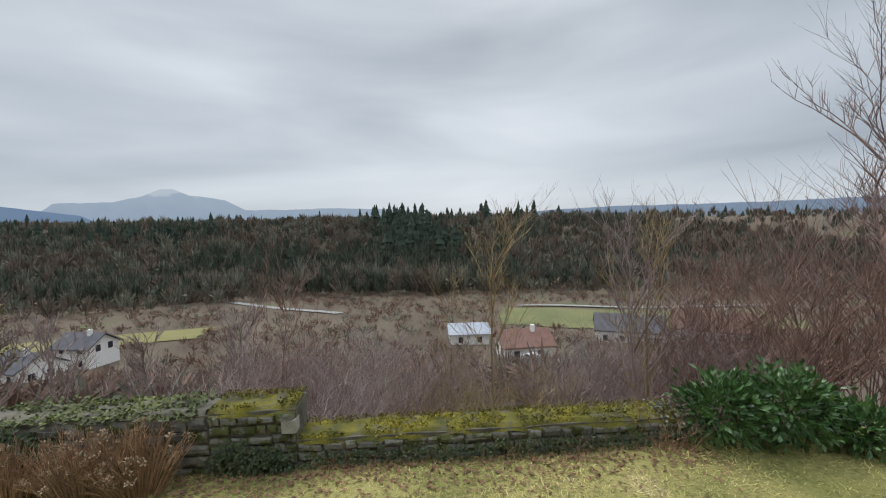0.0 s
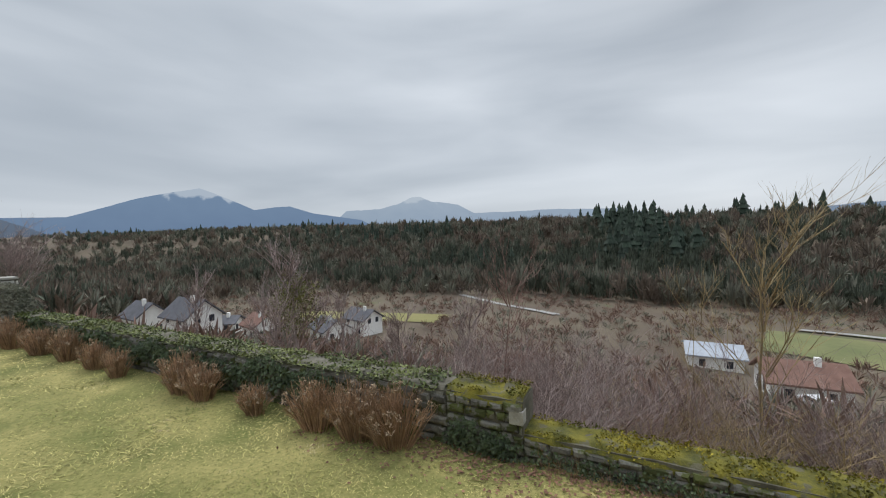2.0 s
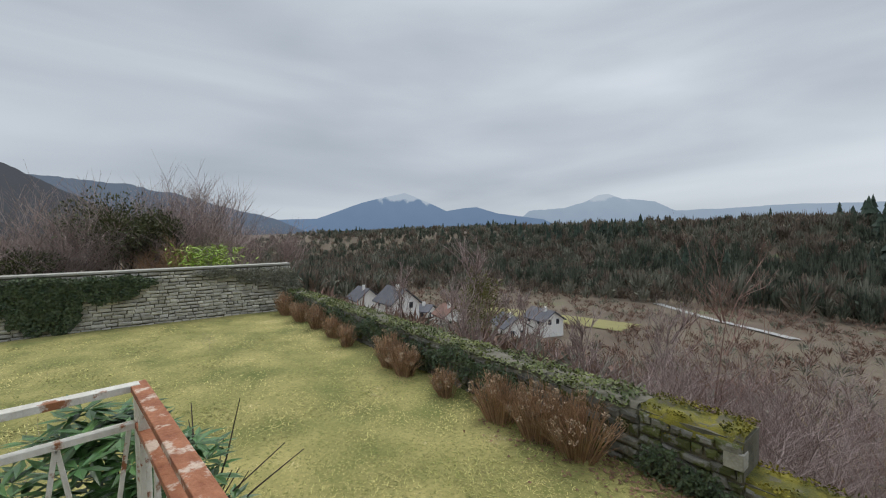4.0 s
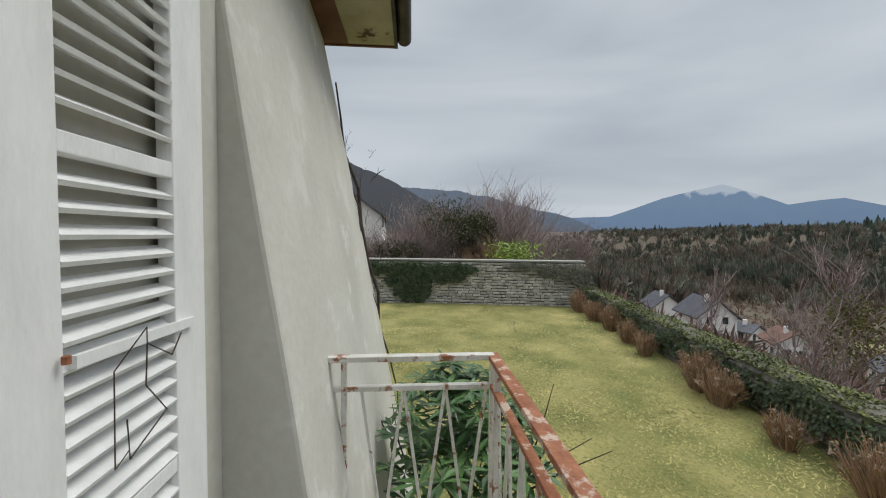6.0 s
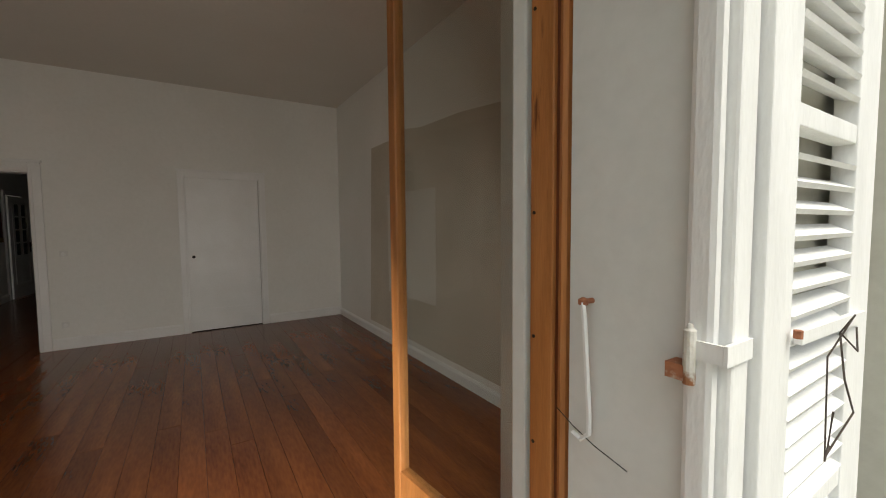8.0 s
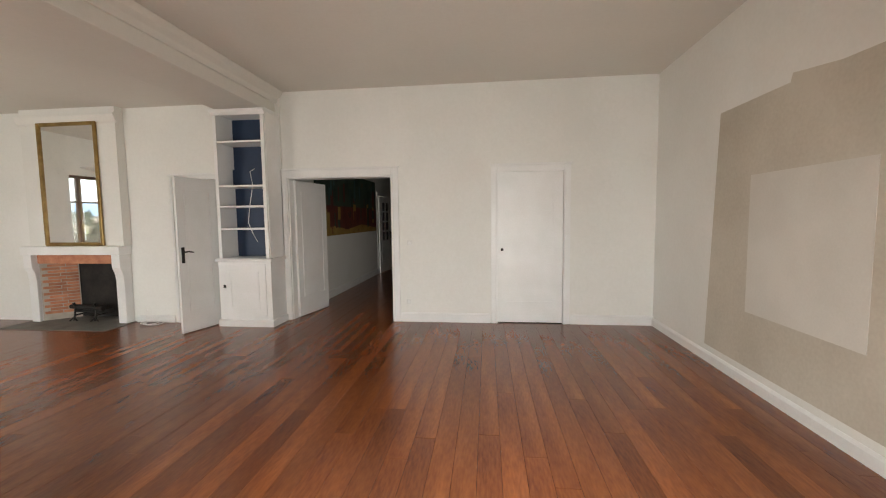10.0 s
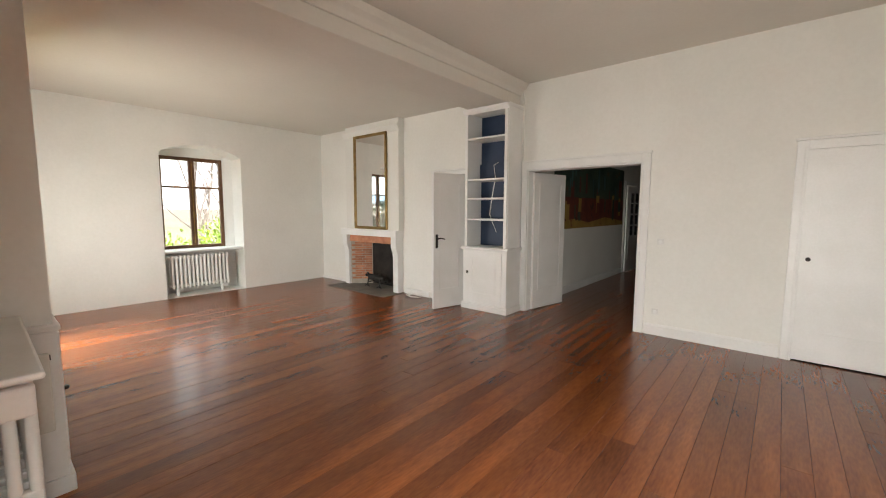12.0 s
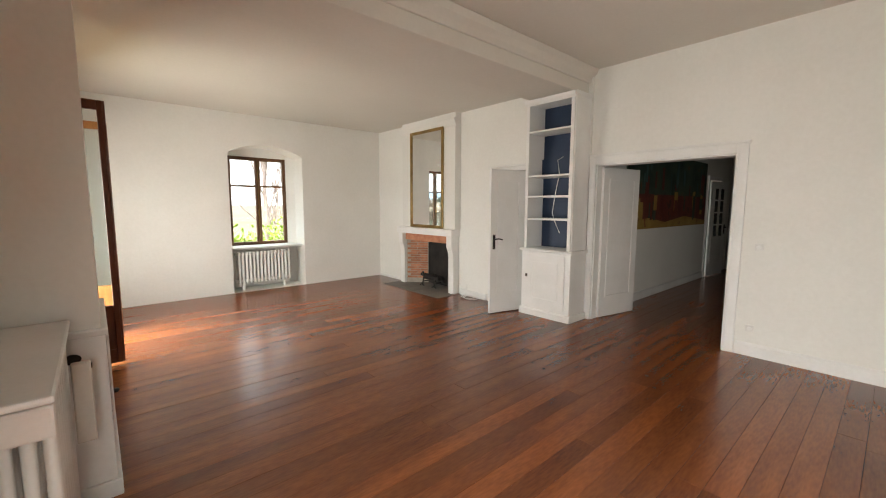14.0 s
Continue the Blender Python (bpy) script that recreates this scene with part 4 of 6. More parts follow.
def panel_leaf(name, length, h, label, handle="lever", group=""):
    """A panelled white leaf along local x from its hinge."""
    b = base(name, 0, 0, 0, label, "door", group)
    part("slab", Mesh().box(0, -0.018, 0.008, length, 0.018, h), M_TRIM, b, bevel=0.003)
    for sgn in (1, -1):
        y0, y1 = (0.018, 0.026) if sgn > 0 else (-0.026, -0.018)
        a, c = 0.11, length - 0.11
        part("panel_moulding", Mesh().box(a, y0, 0.28, c, y1, 0.295).box(a, y0, h - 0.16, c, y1, h - 0.145).box(a, y0, 0.295, a + 0.015, y1, h - 0.16).box(c - 0.015, y0, 0.295, c, y1, h - 0.16), M_TRIM, b)
    if handle == "lever":
        hd = part("handle_plate", Mesh().box(length - 0.075, -0.026, 0.90, length - 0.035, 0.026, 1.10), M_IRON, b, "dark iron plate", bevel=0.004)
        for s in (1, -1):
            part("lever", Mesh().tube([(length - 0.055, s * 0.02, 1.04), (length - 0.055, s * 0.06, 1.04), (length - 0.10, s * 0.065, 1.045), (length - 0.17, s * 0.06, 1.03)], [0.01, 0.01, 0.009, 0.008], 8), M_IRON, hd)
    else:
        part("knob", Mesh().turned([(0.008, 0), (0.008, 0.02), (0.02, 0.03), (0.02, 0.04), (0.008, 0.05)], (0, 0, 0), 12), M_IRON, b, "small dark knob").matrix_local = Matrix.Translation((length - 0.06, 0.016, 1.0)) @ Matrix.Rotation(radians(-90), 4, 'X')
    return b


casing("trim_door", -0.06, 0.80, YS, 2.03, 0.085)
d = panel_leaf("panelled_door", 0.855, 2.028, "closed white panelled door in the south wall", "knob")
d.matrix_basis = pose(-0.055, YS - 0.02, 0.004)
casing("trim_opening", 2.24, 3.72, YS, 2.02, 0.10)
fixed("door_lining", Mesh().box(2.24, YS - 0.22, 0, 2.252, YS, 2.02).box(3.708, YS - 0.22, 0, 3.72, YS, 2.02).box(2.252, YS - 0.22, 2.008, 3.708, YS, 2.02), M_TRIM, "white door lining", "trim")
d = panel_leaf("hall_door", 0.74, 1.99, "white panelled door leaf folded back into the hall", "knob")
d.matrix_basis = pose(3.69, YS - 0.12, 0.004, 0, 0, -101)
d = panel_leaf("side_door", 0.58, 1.98, "narrow white door standing ajar beside the bookshelf", "lever")
d.matrix_basis = pose(4.63, YS2 + 0.01, 0.004, 0, 0, 76)
casing("trim_side_door", 4.62, 5.24, YS2, 2.0, 0.06, 0.02)
# far hall door
casing_m = Mesh().box(HX1 - 0.03, -14.4, 0, HX1, -14.31, 2.13).box(HX1 - 0.03, -15.29, 0, HX1, -15.2, 2.13).box(HX1 - 0.03, -15.2, 2.05, HX1, -14.4, 2.13)
fixed("trim_hall_door", casing_m, M_TRIM, "white casing of a hall door", "trim")
d = panel_leaf("far_hall_door", 0.78, 2.02, "white glazed door ajar at the end of the hall", "lever")
for u in (0.20, 0.46):
    for k in range(4):
        part("pane", Mesh().box(u, -0.027, 0.86 + k * 0.26, u + 0.12, 0.027, 1.09 + k * 0.26), M_HWIN, d, "dark glass pane")
d.matrix_basis = pose(HX1 - 0.035, -14.42, 0.004, 0, 0, -97)
# painting in the hall
pc = base("large_painting", HX1 - 0.005, -10.55, 1.14, "large unframed painting in red, ochre and dark green", "painting")
M_P1 = mat("dark_green_paint", (0.012, 0.03, 0.02), (0.06, 0.09, 0.06), 0.6, 3.0, 0.1, spots=((0.10, 0.05, 0.02), 0.6, 3))
M_P2 = mat("deep_red_paint", (0.09, 0.014, 0.012), (0.17, 0.04, 0.02), 0.6, 4.0, 0.1, spots=((0.05, 0.02, 0.015), 0.58, 4))
M_P3 = mat("ochre_paint", (0.26, 0.15, 0.03), (0.40, 0.26, 0.07), 0.6, 4.0, 0.1, spots=((0.20, 0.05, 0.02), 0.6, 5))
part("canvas", Mesh().box(-0.02, -3.6, 0, 0, 0, 1.22), M_P1, pc)
part("red_field", Mesh().box(-0.024, -3.6, 0.05, -0.02, 0, 0.55), M_P2, pc, "deep red paint")
part("ochre_field", Mesh().prism([(-3.6, 0.0), (0, 0.0), (0, 0.10), (-0.8, 0.17), (-1.5, 0.09), (-2.4, 0.18), (-3.6, 0.08)], 'x', -0.028, -0.024), M_P3, pc, "ochre paint")
for i in range(22):
    y = -R.uniform(0.1, 3.4)
    w = R.uniform(0.05, 0.16)
    part("dab", Mesh().box(-0.031 - 0.0004 * i, y - w, R.uniform(0.1, 0.3), -0.0285 - 0.0004 * i, y, R.uniform(0.4, 0.7)), (M_P2, M_P3, M_P1)[i % 3], pc)

M_P4 = mat("dark_teal_paint", (0.02, 0.06, 0.06), (0.06, 0.12, 0.12), 0.6, 4.0, 0.1)
for i in range(26):
    y, z = -R.uniform(0.15, 3.45), R.uniform(0.5, 0.75)
    part("brush_stroke", Mesh().box(-0.045 - 0.0004 * i, y - R.uniform(0.03, 0.13), z, -0.0428 - 0.0004 * i, y, z + R.uniform(0.15, 0.42)), (M_P4, M_P1, M_P2)[i % 3], pc)

# ---- window ----
win = base("window_east", XE + 0.53, -7.5, 0.76, "brown wooden casement window with four panes", "window", kind="structure")
ww, wh = 1.02, 1.60
for q in ((0, 0, 0, 0.06, 0.06, wh), (0, ww - 0.06, 0, 0.06, ww, wh), (0, 0.06, 0, 0.06, ww - 0.06, 0.06), (0, 0.06, wh - 0.06, 0.06, ww - 0.06, wh)):
    part("window_frame", Mesh().box(*q), M_WINWOOD, win, bevel=0.005)
part("mullion", Mesh().box(-0.012, ww / 2 - 0.045, 0.06, 0.05, ww / 2 + 0.045, wh - 0.06), M_WINWOOD, win, bevel=0.006)
for a, c in ((0.06, ww / 2 - 0.045), (ww / 2 + 0.045, ww - 0.06)):
    part("glazing_bar", Mesh().box(0.01, a, 1.06, 0.045, c, 1.095), M_WINWOOD, win)
    for z0, z1 in ((0.06, 1.06), (1.095, wh - 0.06)):
        p = part("pane", Mesh().box(0.026, a, z0, 0.030, c, z1), M_GLASS, win)
        p.visible_shadow = False
part("espagnolette", Mesh().tube([(-0.02, ww / 2, 0.1), (-0.02, ww / 2, wh - 0.1)], 0.007, 6).box(-0.04, ww / 2 - 0.012, 0.55, -0.012, ww / 2 + 0.012, 0.65), M_GOLD, win, "brass bolt")
part("window_sill", Mesh().box(-0.10, -0.02, -0.045, 0.0, ww + 0.02, 0.0), M_WINWOOD, win, bevel=0.006)
fixed("window_sill_shelf", Mesh().box(XE + 0.06, wy0 + 0.005, 0.735, XE + 0.50, wy1 - 0.005, 0.765), M_TRIM, "white shelf below the window", "sill", bevel=0.006)
r2 = base("panel_radiator", XE + 0.12, -7.40, 0.12, "white ribbed radiator under the window", "radiator")
for i in range(15):
    part("rib", Mesh().box(0, 0.02 + i * 0.061, 0.0, 0.10, 0.055 + i * 0.061, 0.56), M_RAD, r2, bevel=0.010)
part("header", Mesh().box(0.03, 0, 0.50, 0.07, 0.95, 0.54).box(0.03, 0, 0.03, 0.07, 0.95, 0.07), M_RAD, r2)
for by in (0.1, 0.8):
    part("bracket", Mesh().box(0.05, by, -0.12, 0.09, by + 0.04, 0.05), M_RAD, r2)
# sockets and switch, cable
for x, z in ((2.02, 0.28), (2.00, 1.10)):
    so = base("wall_socket", x, YS, z, "small white socket plate on the wall", "socket", "wall plates")
    part("plate", Mesh().box(-0.035, 0.0, -0.035, 0.035, 0.012, 0.035), M_PLASTIC, so, bevel=0.004)
    part("insert", Mesh().turned([(0.02, 0), (0.02, 0.004)], (0, 0, 0), 12), M_TRIM, so).matrix_local = pose(0, 0.013, 0, -90)
c2 = base("coiled_cable", 5.55, YS2 + 0.12, 0.01, "loose white cable coiled on the floor", "cable")
part("lead", Mesh().tube([(0.14 * math.cos(i * 0.5) * (1 - i * 0.012) + 0.004 * i, 0.10 * math.sin(i * 0.5), 0.004 + 0.0005 * i) for i in range(30)] + [(0.2, -0.06, 0.04), (0.22, -0.11, 0.16)], 0.006, 6), M_PLASTIC, c2)
# bare plaster field on the west wall
fixed("wall_bare_plaster", Mesh().prism([(-8.30, 0.16), (-4.7, 0.16), (-4.7, 2.45), (-5.54, 2.28), (-6.2, 2.34), (-6.9, 2.36), (-7.3, 2.42), (-7.32, 2.36), (-8.17, 2.36)], 'x', XW + 0.001, XW + 0.005), M_STAIN, "bare beige plaster field left on the wall", "wall")
fixed("wall_pale_patch", Mesh().box(XW + 0.005, -7.7, 0.62, XW + 0.008, -6.62, 1.75), M_PATCH, "paler rectangle on the bare plaster", "wall")

# ---- plants ----
def twigs(m, at, height, stems, spread, levels=3, kids=4, r0=0.012, sides=3, up=0.55, rng=R, bend=0.25, stem=None):
    """Bare branching stems that thin out towards their tips."""
    def grow(p, d, length, r, lev):
        pts, q, dd = [p], p, d
        n = 3 if lev < levels else 2
        for i in range(n):
            dd = (dd + Vector((rng.uniform(-bend, bend), rng.uniform(-bend, bend), rng.uniform(-bend * 0.3, bend * 0.7)))).normalized()
            q = q + dd * (length / n)
            pts.append(q)
        (stem if stem is not None and lev == 1 else m).tube(pts, [r * (1 - 0.65 * i / n) for i in range(n + 1)], sides, False)
        if lev < levels:
            for c in range(kids):
                f = rng.uniform(0.3, 1.0)
                i = min(int(f * n), n - 1)
                s = pts[i].lerp(pts[i + 1], f * n - i)
                a = rng.uniform(0, 6.283)
                side = Vector((math.cos(a), math.sin(a), rng.uniform(0.1, 0.9)))
                grow(s, (dd * up + side * (1 - up)).normalized(), length * rng.uniform(0.4, 0.65), r * 0.5, lev + 1)
    for s in range(stems):
        a, k = rng.uniform(0, 6.283), rng.uniform(0.05, 1) * spread
        d = Vector((math.cos(a) * k, math.sin(a) * k, 1)).normalized()
        grow(Vector(at) + Vector((math.cos(a) * k * 0.25, math.sin(a) * k * 0.25, 0)), d, height * rng.uniform(0.5, 0.8), r0 * rng.uniform(0.6, 1.2), 1)
    return m


def leaf(m, p, d, n, length, width):
    """One folded leaf of four triangles."""
    d, n = d.normalized(), n.normalized()
    s = d.cross(n)
    s = s.normalized() if s.length > 1e-6 else Vector((1, 0, 0))
    a, b, c, e, f = p, p + d * length * 0.5 + s * width / 2 + n * width * 0.15, p + d * length, p + d * length * 0.5 - s * width / 2 + n * width * 0.15, p + d * length * 0.5
    m.add([tuple(v) for v in (a, b, c, e, f)], [(0, 1, 4), (1, 2, 4), (2, 3, 4), (3, 0, 4)])


def rvec(rng=R):
    v = Vector((rng.gauss(0, 1), rng.gauss(0, 1), rng.gauss(0, 1)))
    return v.normalized()


def foliage(m, centre, radii, count, length, width, rng=R, hang=0.0, shell=0.55):
    """Leaves in an uneven mass round a centre."""
    c = Vector(centre)
    for i in range(count):
        v = rvec(rng)
        k = rng.uniform(shell, 1.0) * (0.8 + 0.35 * noise.noise(v * 2.1 + c))
        p = c + Vector((v.x * radii[0], v.y * radii[1], v.z * radii[2])) * k
        d = (v + rvec(rng) * 0.7 + Vector((0, 0, 0.2 - hang))).normalized()
        leaf(m, p, d, (v + rvec(rng) * 0.5), length * rng.uniform(0.6, 1.2), width * rng.uniform(0.7, 1.2))
    return m


def plant(name, x, y, label, category, parts, group="", z=None):
    b = base(name, x, y, ground_z(x, y) if z is None else z, label, category, group)
    for nm, m, material, lab in parts:
        p = part(nm, m, material, b, lab)
        if nm in ("dried_bloom", "foliage", "crown", "stalk_growth", "stem_growth"):
            tagged(p, kind="stuff")
    return b


# dead hydrangea bushes along the wall
M_BLOOM = mat("dried_flower_head", (0.24, 0.17, 0.11), (0.42, 0.32, 0.22), 0.95, 9, 0.0, rnd=0.3)
for x, w, h, off in ((-1.55, 0.55, 0.80, 0.35), (-2.1, 0.5, 0.78, 0.38), (-2.75, 0.5, 0.75, 0.40), (-3.9, 0.30, 0.5, 0.45), (-5.15, 0.42, 0.65, 0.45), (-5.75, 0.48, 0.75, 0.40), (-7.7, 0.33, 0.6, 0.45), (-8.7, 0.42, 0.62, 0.35), (-9.9, 0.45, 0.75, 0.35), (-11.2, 0.5, 0.7, 0.35), (-12.6, 0.5, 0.85, 0.4)):
    st, hd = Mesh(), Mesh()
    for i in range(int(400 * w)):
        a, k = R.uniform(0, 6.283), R.uniform(0, 1) ** 0.6
        tip = Vector((math.cos(a) * k * w, math.sin(a) * k * w * 0.7, h * R.uniform(0.55, 1.0) * (1.05 - 0.35 * k * k)))
        root = Vector((tip.x * 0.35, tip.y * 0.35, -0.02))
        mid = root.lerp(tip, 0.55) + Vector((R.uniform(-.03, .03), R.uniform(-.03, .03), 0.05))
        st.tube([root, mid, tip], [0.006, 0.005, 0.003], 3, False)
        for c in range(2):
            e2 = mid.lerp(tip, R.uniform(0, 0.8))
            st.tube([e2, e2 + (tip - root).normalized() * 0.12 + rvec() * 0.07], [0.003, 0.002], 3, False)
        if R.random() < 0.16:
            foliage(hd, tip, (0.045, 0.045, 0.03), 16, 0.03, 0.025, shell=0.2)
    plant("hydrangea_bush", x, wall_y(x) - off, "dead brown hydrangea bush with dry flower heads by the wall", "bush", [("stalk_growth", st, M_DRY, ""), ("dried_bloom", hd, M_BLOOM, "pale dried flower heads")], "hydrangea bushes")

# twiggy thicket below the garden wall
spec = []
for i in range(34):
    x = -2.3 + 11.1 * i / 33 + R.uniform(-0.4, 0.4)
    d = R.uniform(1.6, 7.5)
    spec.append((x, d))
for i, (x, d) in enumerate(spec):
    y = wall_y(x) + d
    g = ground_z(x, y)
    dist = math.hypot(x - 0.7, y + 3.0)
    top = 1.45 - dist * (0.22 if x < 3 else 0.20) + R.uniform(-0.35, 0.35)
    if 1.6 < x < 6.6:
        top = (1.0 - dist * 0.235 if i % 3 else 1.3 - dist * 0.19) + R.uniform(-0.3, 0.2)
    h = max(1.6, (top - g))
    mt_ = M_TWIGY if 1.6 < x < 4.8 and R.random() < 0.7 else (M_TWIG if R.random() < 0.85 else M_TWIGR)
    sm_ = Mesh()
    st = twigs(Mesh(), (0, 0, 0), h * 0.88, 9 if 1.6 < x < 6.6 else 14, 0.95, 3, 7, 0.013, 3, 0.42, R, 0.38, sm_)
    plant("bare_shrub", x, y, "tall leafless grey-brown shrub on the slope", "shrub", [("crown", st, mt_, ""), ("stem_growth", sm_, mt_, "")], "thicket below the wall")
# dense reddish hedge and bare tree beside the laurel
for x, y, h in ((8.6, 0.6, 3.6), (9.3, 2.0, 4.3), (8.2, 2.4, 3.6), (9.8, -0.4, 4.2), (10.6, 1.2, 4.6), (8.0, 4.2, 4.2), (9.5, 4.4, 5.0)):
    sm_ = Mesh()
    st = twigs(Mesh(), (0, 0, 0), h, 18, 0.55, 3, 6, 0.018, 3, 0.5, stem=sm_)
    plant("bare_shrub", x, y, "dense leafless red-brown shrub", "shrub", [("crown", st, M_TWIGR, ""), ("stem_growth", sm_, M_TWIGR, "")], "red-brown hedge")
def bare_tree(x, y, h, r, label, material, seed, stems=1, spread=0.1, kids=5):
    rng = random.Random(seed)
    tr, br = Mesh(), Mesh()
    pts = [Vector((0, 0, -0.1))]
    for i in range(5):
        pts.append(pts[-1] + Vector((rng.uniform(-.12, .12) * h / 6, rng.uniform(-.12, .12) * h / 6, h / 6)))
    tr.tube(pts, [r * (1 - 0.16 * i) for i in range(6)], 8)
    for i in range(1, 6):
        for c in range(4 if i > 1 else 2):
            a = rng.uniform(0, 6.283)
            twigs(br, pts[i], h * (0.62 - 0.06 * i), 1, 0.9, 3, kids, r * 0.32, 3, 0.55, rng)
    twigs(br, pts[-1], h * 0.5, 3, 0.5, 3, kids, r * 0.3, 3, 0.6, rng)
    return plant("bare_tree", x, y, label, "tree", [("trunk", tr, material, ""), ("crown", br, material, "")], "bare trees")


bare_tree(10.3, 2.4, 6.6, 0.07, "tall leafless tree with fine upright branches", M_TWIG, 11, kids=6)
bare_tree(6.6, 4.6, 4.7, 0.055, "slender leafless young tree on the slope", M_TWIG, 12)
bare_tree(7.3, 4.9, 4.6, 0.055, "slender leafless young tree on the slope", M_TWIGY, 13)
bare_tree(4.1, 6.6, 5.4, 0.05, "slender leafless tree with pale catkins", M_TWIGY, 14)
bare_tree(-1.8, 9.0, 5.0, 0.05, "slender leafless tree with russet buds", M_TWIGR, 15)
bare_tree(-10.4, 10.2, 5.0, 0.14, "small orchard tree overgrown with ivy", M_TWIG, 16)
lf = foliage(Mesh(), (0, 0, 3.5), (1.3, 1.3, 1.7), 2200, 0.10, 0.07, shell=0.3)
plant("ivy_crown", -10.4, 10.2, "yellow-green ivy growing in an orchard tree", "ivy", [("foliage", lf, mat("olive_ivy", (0.10, 0.11, 0.03), (0.19, 0.17, 0.05), 0.6, 4, 0, rnd=0.4), "")])
for x, y, h, s in ((-7.5, 9.5, 3.6, 31), (-9.5, 8.2, 3.2, 32), (-5.0, 8.4, 3.0, 33), (-14.5, 12.5, 4.0, 34), (-3.6, 11.5, 4.2, 35), (-18.5, 12.0, 4.2, 36)):
    bare_tree(x, y, h, 0.09, "gnarled leafless orchard tree below the wall", M_TWIG, s)

# laurel and leafy shrub at the wall's end
for x, y, rx, rz, cnt in ((5.15, 0.95, 0.75, 0.55, 1500), (5.9, 0.75, 0.8, 0.62, 1700), (6.55, 0.4, 0.6, 0.36, 1000)):
    lf = foliage(Mesh(), (0, 0, rz * 0.75), (rx, rx * 0.8, rz), cnt, 0.12, 0.05, shell=0.35)
    st = twigs(Mesh(), (0, 0, -0.05), rz * 1.1, 7, 0.8, 2, 3, 0.014)
    plant("laurel_bush", x, y, "dark glossy green laurel bush at the end of the wall", "bush", [("foliage", lf, M_LAUREL, ""), ("stalk_growth", st, M_VINE, "")], "laurel bushes")
st = twigs(Mesh(), (0, 0, 0), 0.55, 16, 0.9, 3, 3, 0.006)
plant("dry_shrub", 4.25, 0.85, "small dry brown shrub leaning on the wall", "bush", [("stalk_growth", st, M_DRY, "")])
lf = foliage(Mesh(), (0, 0, 0), (0.6, 0.3, 0.28), 700, 0.05, 0.03, hang=0.6, shell=0.3)
plant("trailing_cotoneaster", 4.55, 1.15, "grey-green trailing shrub hanging over the wall", "shrub", [("foliage", lf, M_BAREG, "")], z=-0.95)
# rhododendron under the railing
lf = Mesh()
for i in range(150):
    a, k = R.uniform(0, 6.283), R.uniform(0.1, 1)
    c = Vector((math.cos(a) * k * 0.75, math.sin(a) * k * 0.55, 1.25 + 0.45 * (1 - k * k) + R.uniform(-0.5, 0.1)))
    for j in range(9):
        b = j * 0.7 + R.uniform(-.2, .2)
        leaf(lf, c, Vector((math.cos(b), math.sin(b), R.uniform(-0.5, 0.35))), Vector((0, 0, 1)), R.uniform(0.13, 0.19), 0.045)
st = twigs(Mesh(), (0, 0, 0), 1.6, 9, 0.5, 2, 4, 0.016)
plant("oleander_bush", -2.05, -2.75, "dark green long-leaved shrub below the balcony", "bush", [("foliage", lf, M_LAUREL, ""), ("stalk_growth", st, M_VINE, "")])
for x, y, h in ((-1.4, -1.95, 0.75), (-3.9, -2.9, 1.5), (-9.9, -0.3, 0.5)):
    st = twigs(Mesh(), (0, 0, -0.02), h, 5, 0.35, 3, 3, 0.0035)
    plant("bare_sapling", x, y, "thin leafless sapling standing on the lawn", "sapling", [("stalk_growth", st, M_TWIG, "")], "saplings")
# vine on the house corner
vb = base("climbing_vine", -3.45, -3.7, LAWN, "dry dark vine climbing the house corner", "vine")
def face(z):
    return -3.322 - 0.197 * z + 3.7 + 0.015
pts = [(-0.05 + 0.04 * math.sin(i * 1.3), face(LAWN + i * 0.35) + 0.035 * math.sin(i * 2.3), i * 0.35) for i in range(13)]
part("stem", Mesh().tube(pts[2:13], [0.007, 0.007, 0.008, 0.010, 0.015, 0.020, 0.022, 0.018, 0.014, 0.010, 0.008], 6), M_VINE, vb)
part("side_stem", Mesh().tube([(p[0] + 0.09 + 0.05 * math.sin(i), p[1] + 0.02, p[2] - 0.2) for i, p in enumerate(pts[6:11])], [0.004, 0.006, 0.008, 0.009, 0.010], 5), M_VINE, vb)
tw = Mesh()
for i in range(9, 13):
    twigs(tw, pts[i - 2], 0.26, 4, 1.4, 3, 3, 0.004)
twigs(tw, (0.0, face(1.9), 3.25), 0.16, 6, 2.0, 2, 4, 0.006)
for i in range(7):
    x, z = R.uniform(0.2, 2.2), 3.3 + 1.1
    q = [(x, face(z + LAWN), z)]
    for s in range(R.randint(2, 5)):
        z -= R.uniform(0.12, 0.25)
        x += R.uniform(-0.06, 0.09)
        q.append((x, face(z + LAWN) - 0.01, z))
    tw.tube(q, 0.0035, 4, False)
tagged(part("twig_growth", tw, M_VINE, vb), kind="stuff")

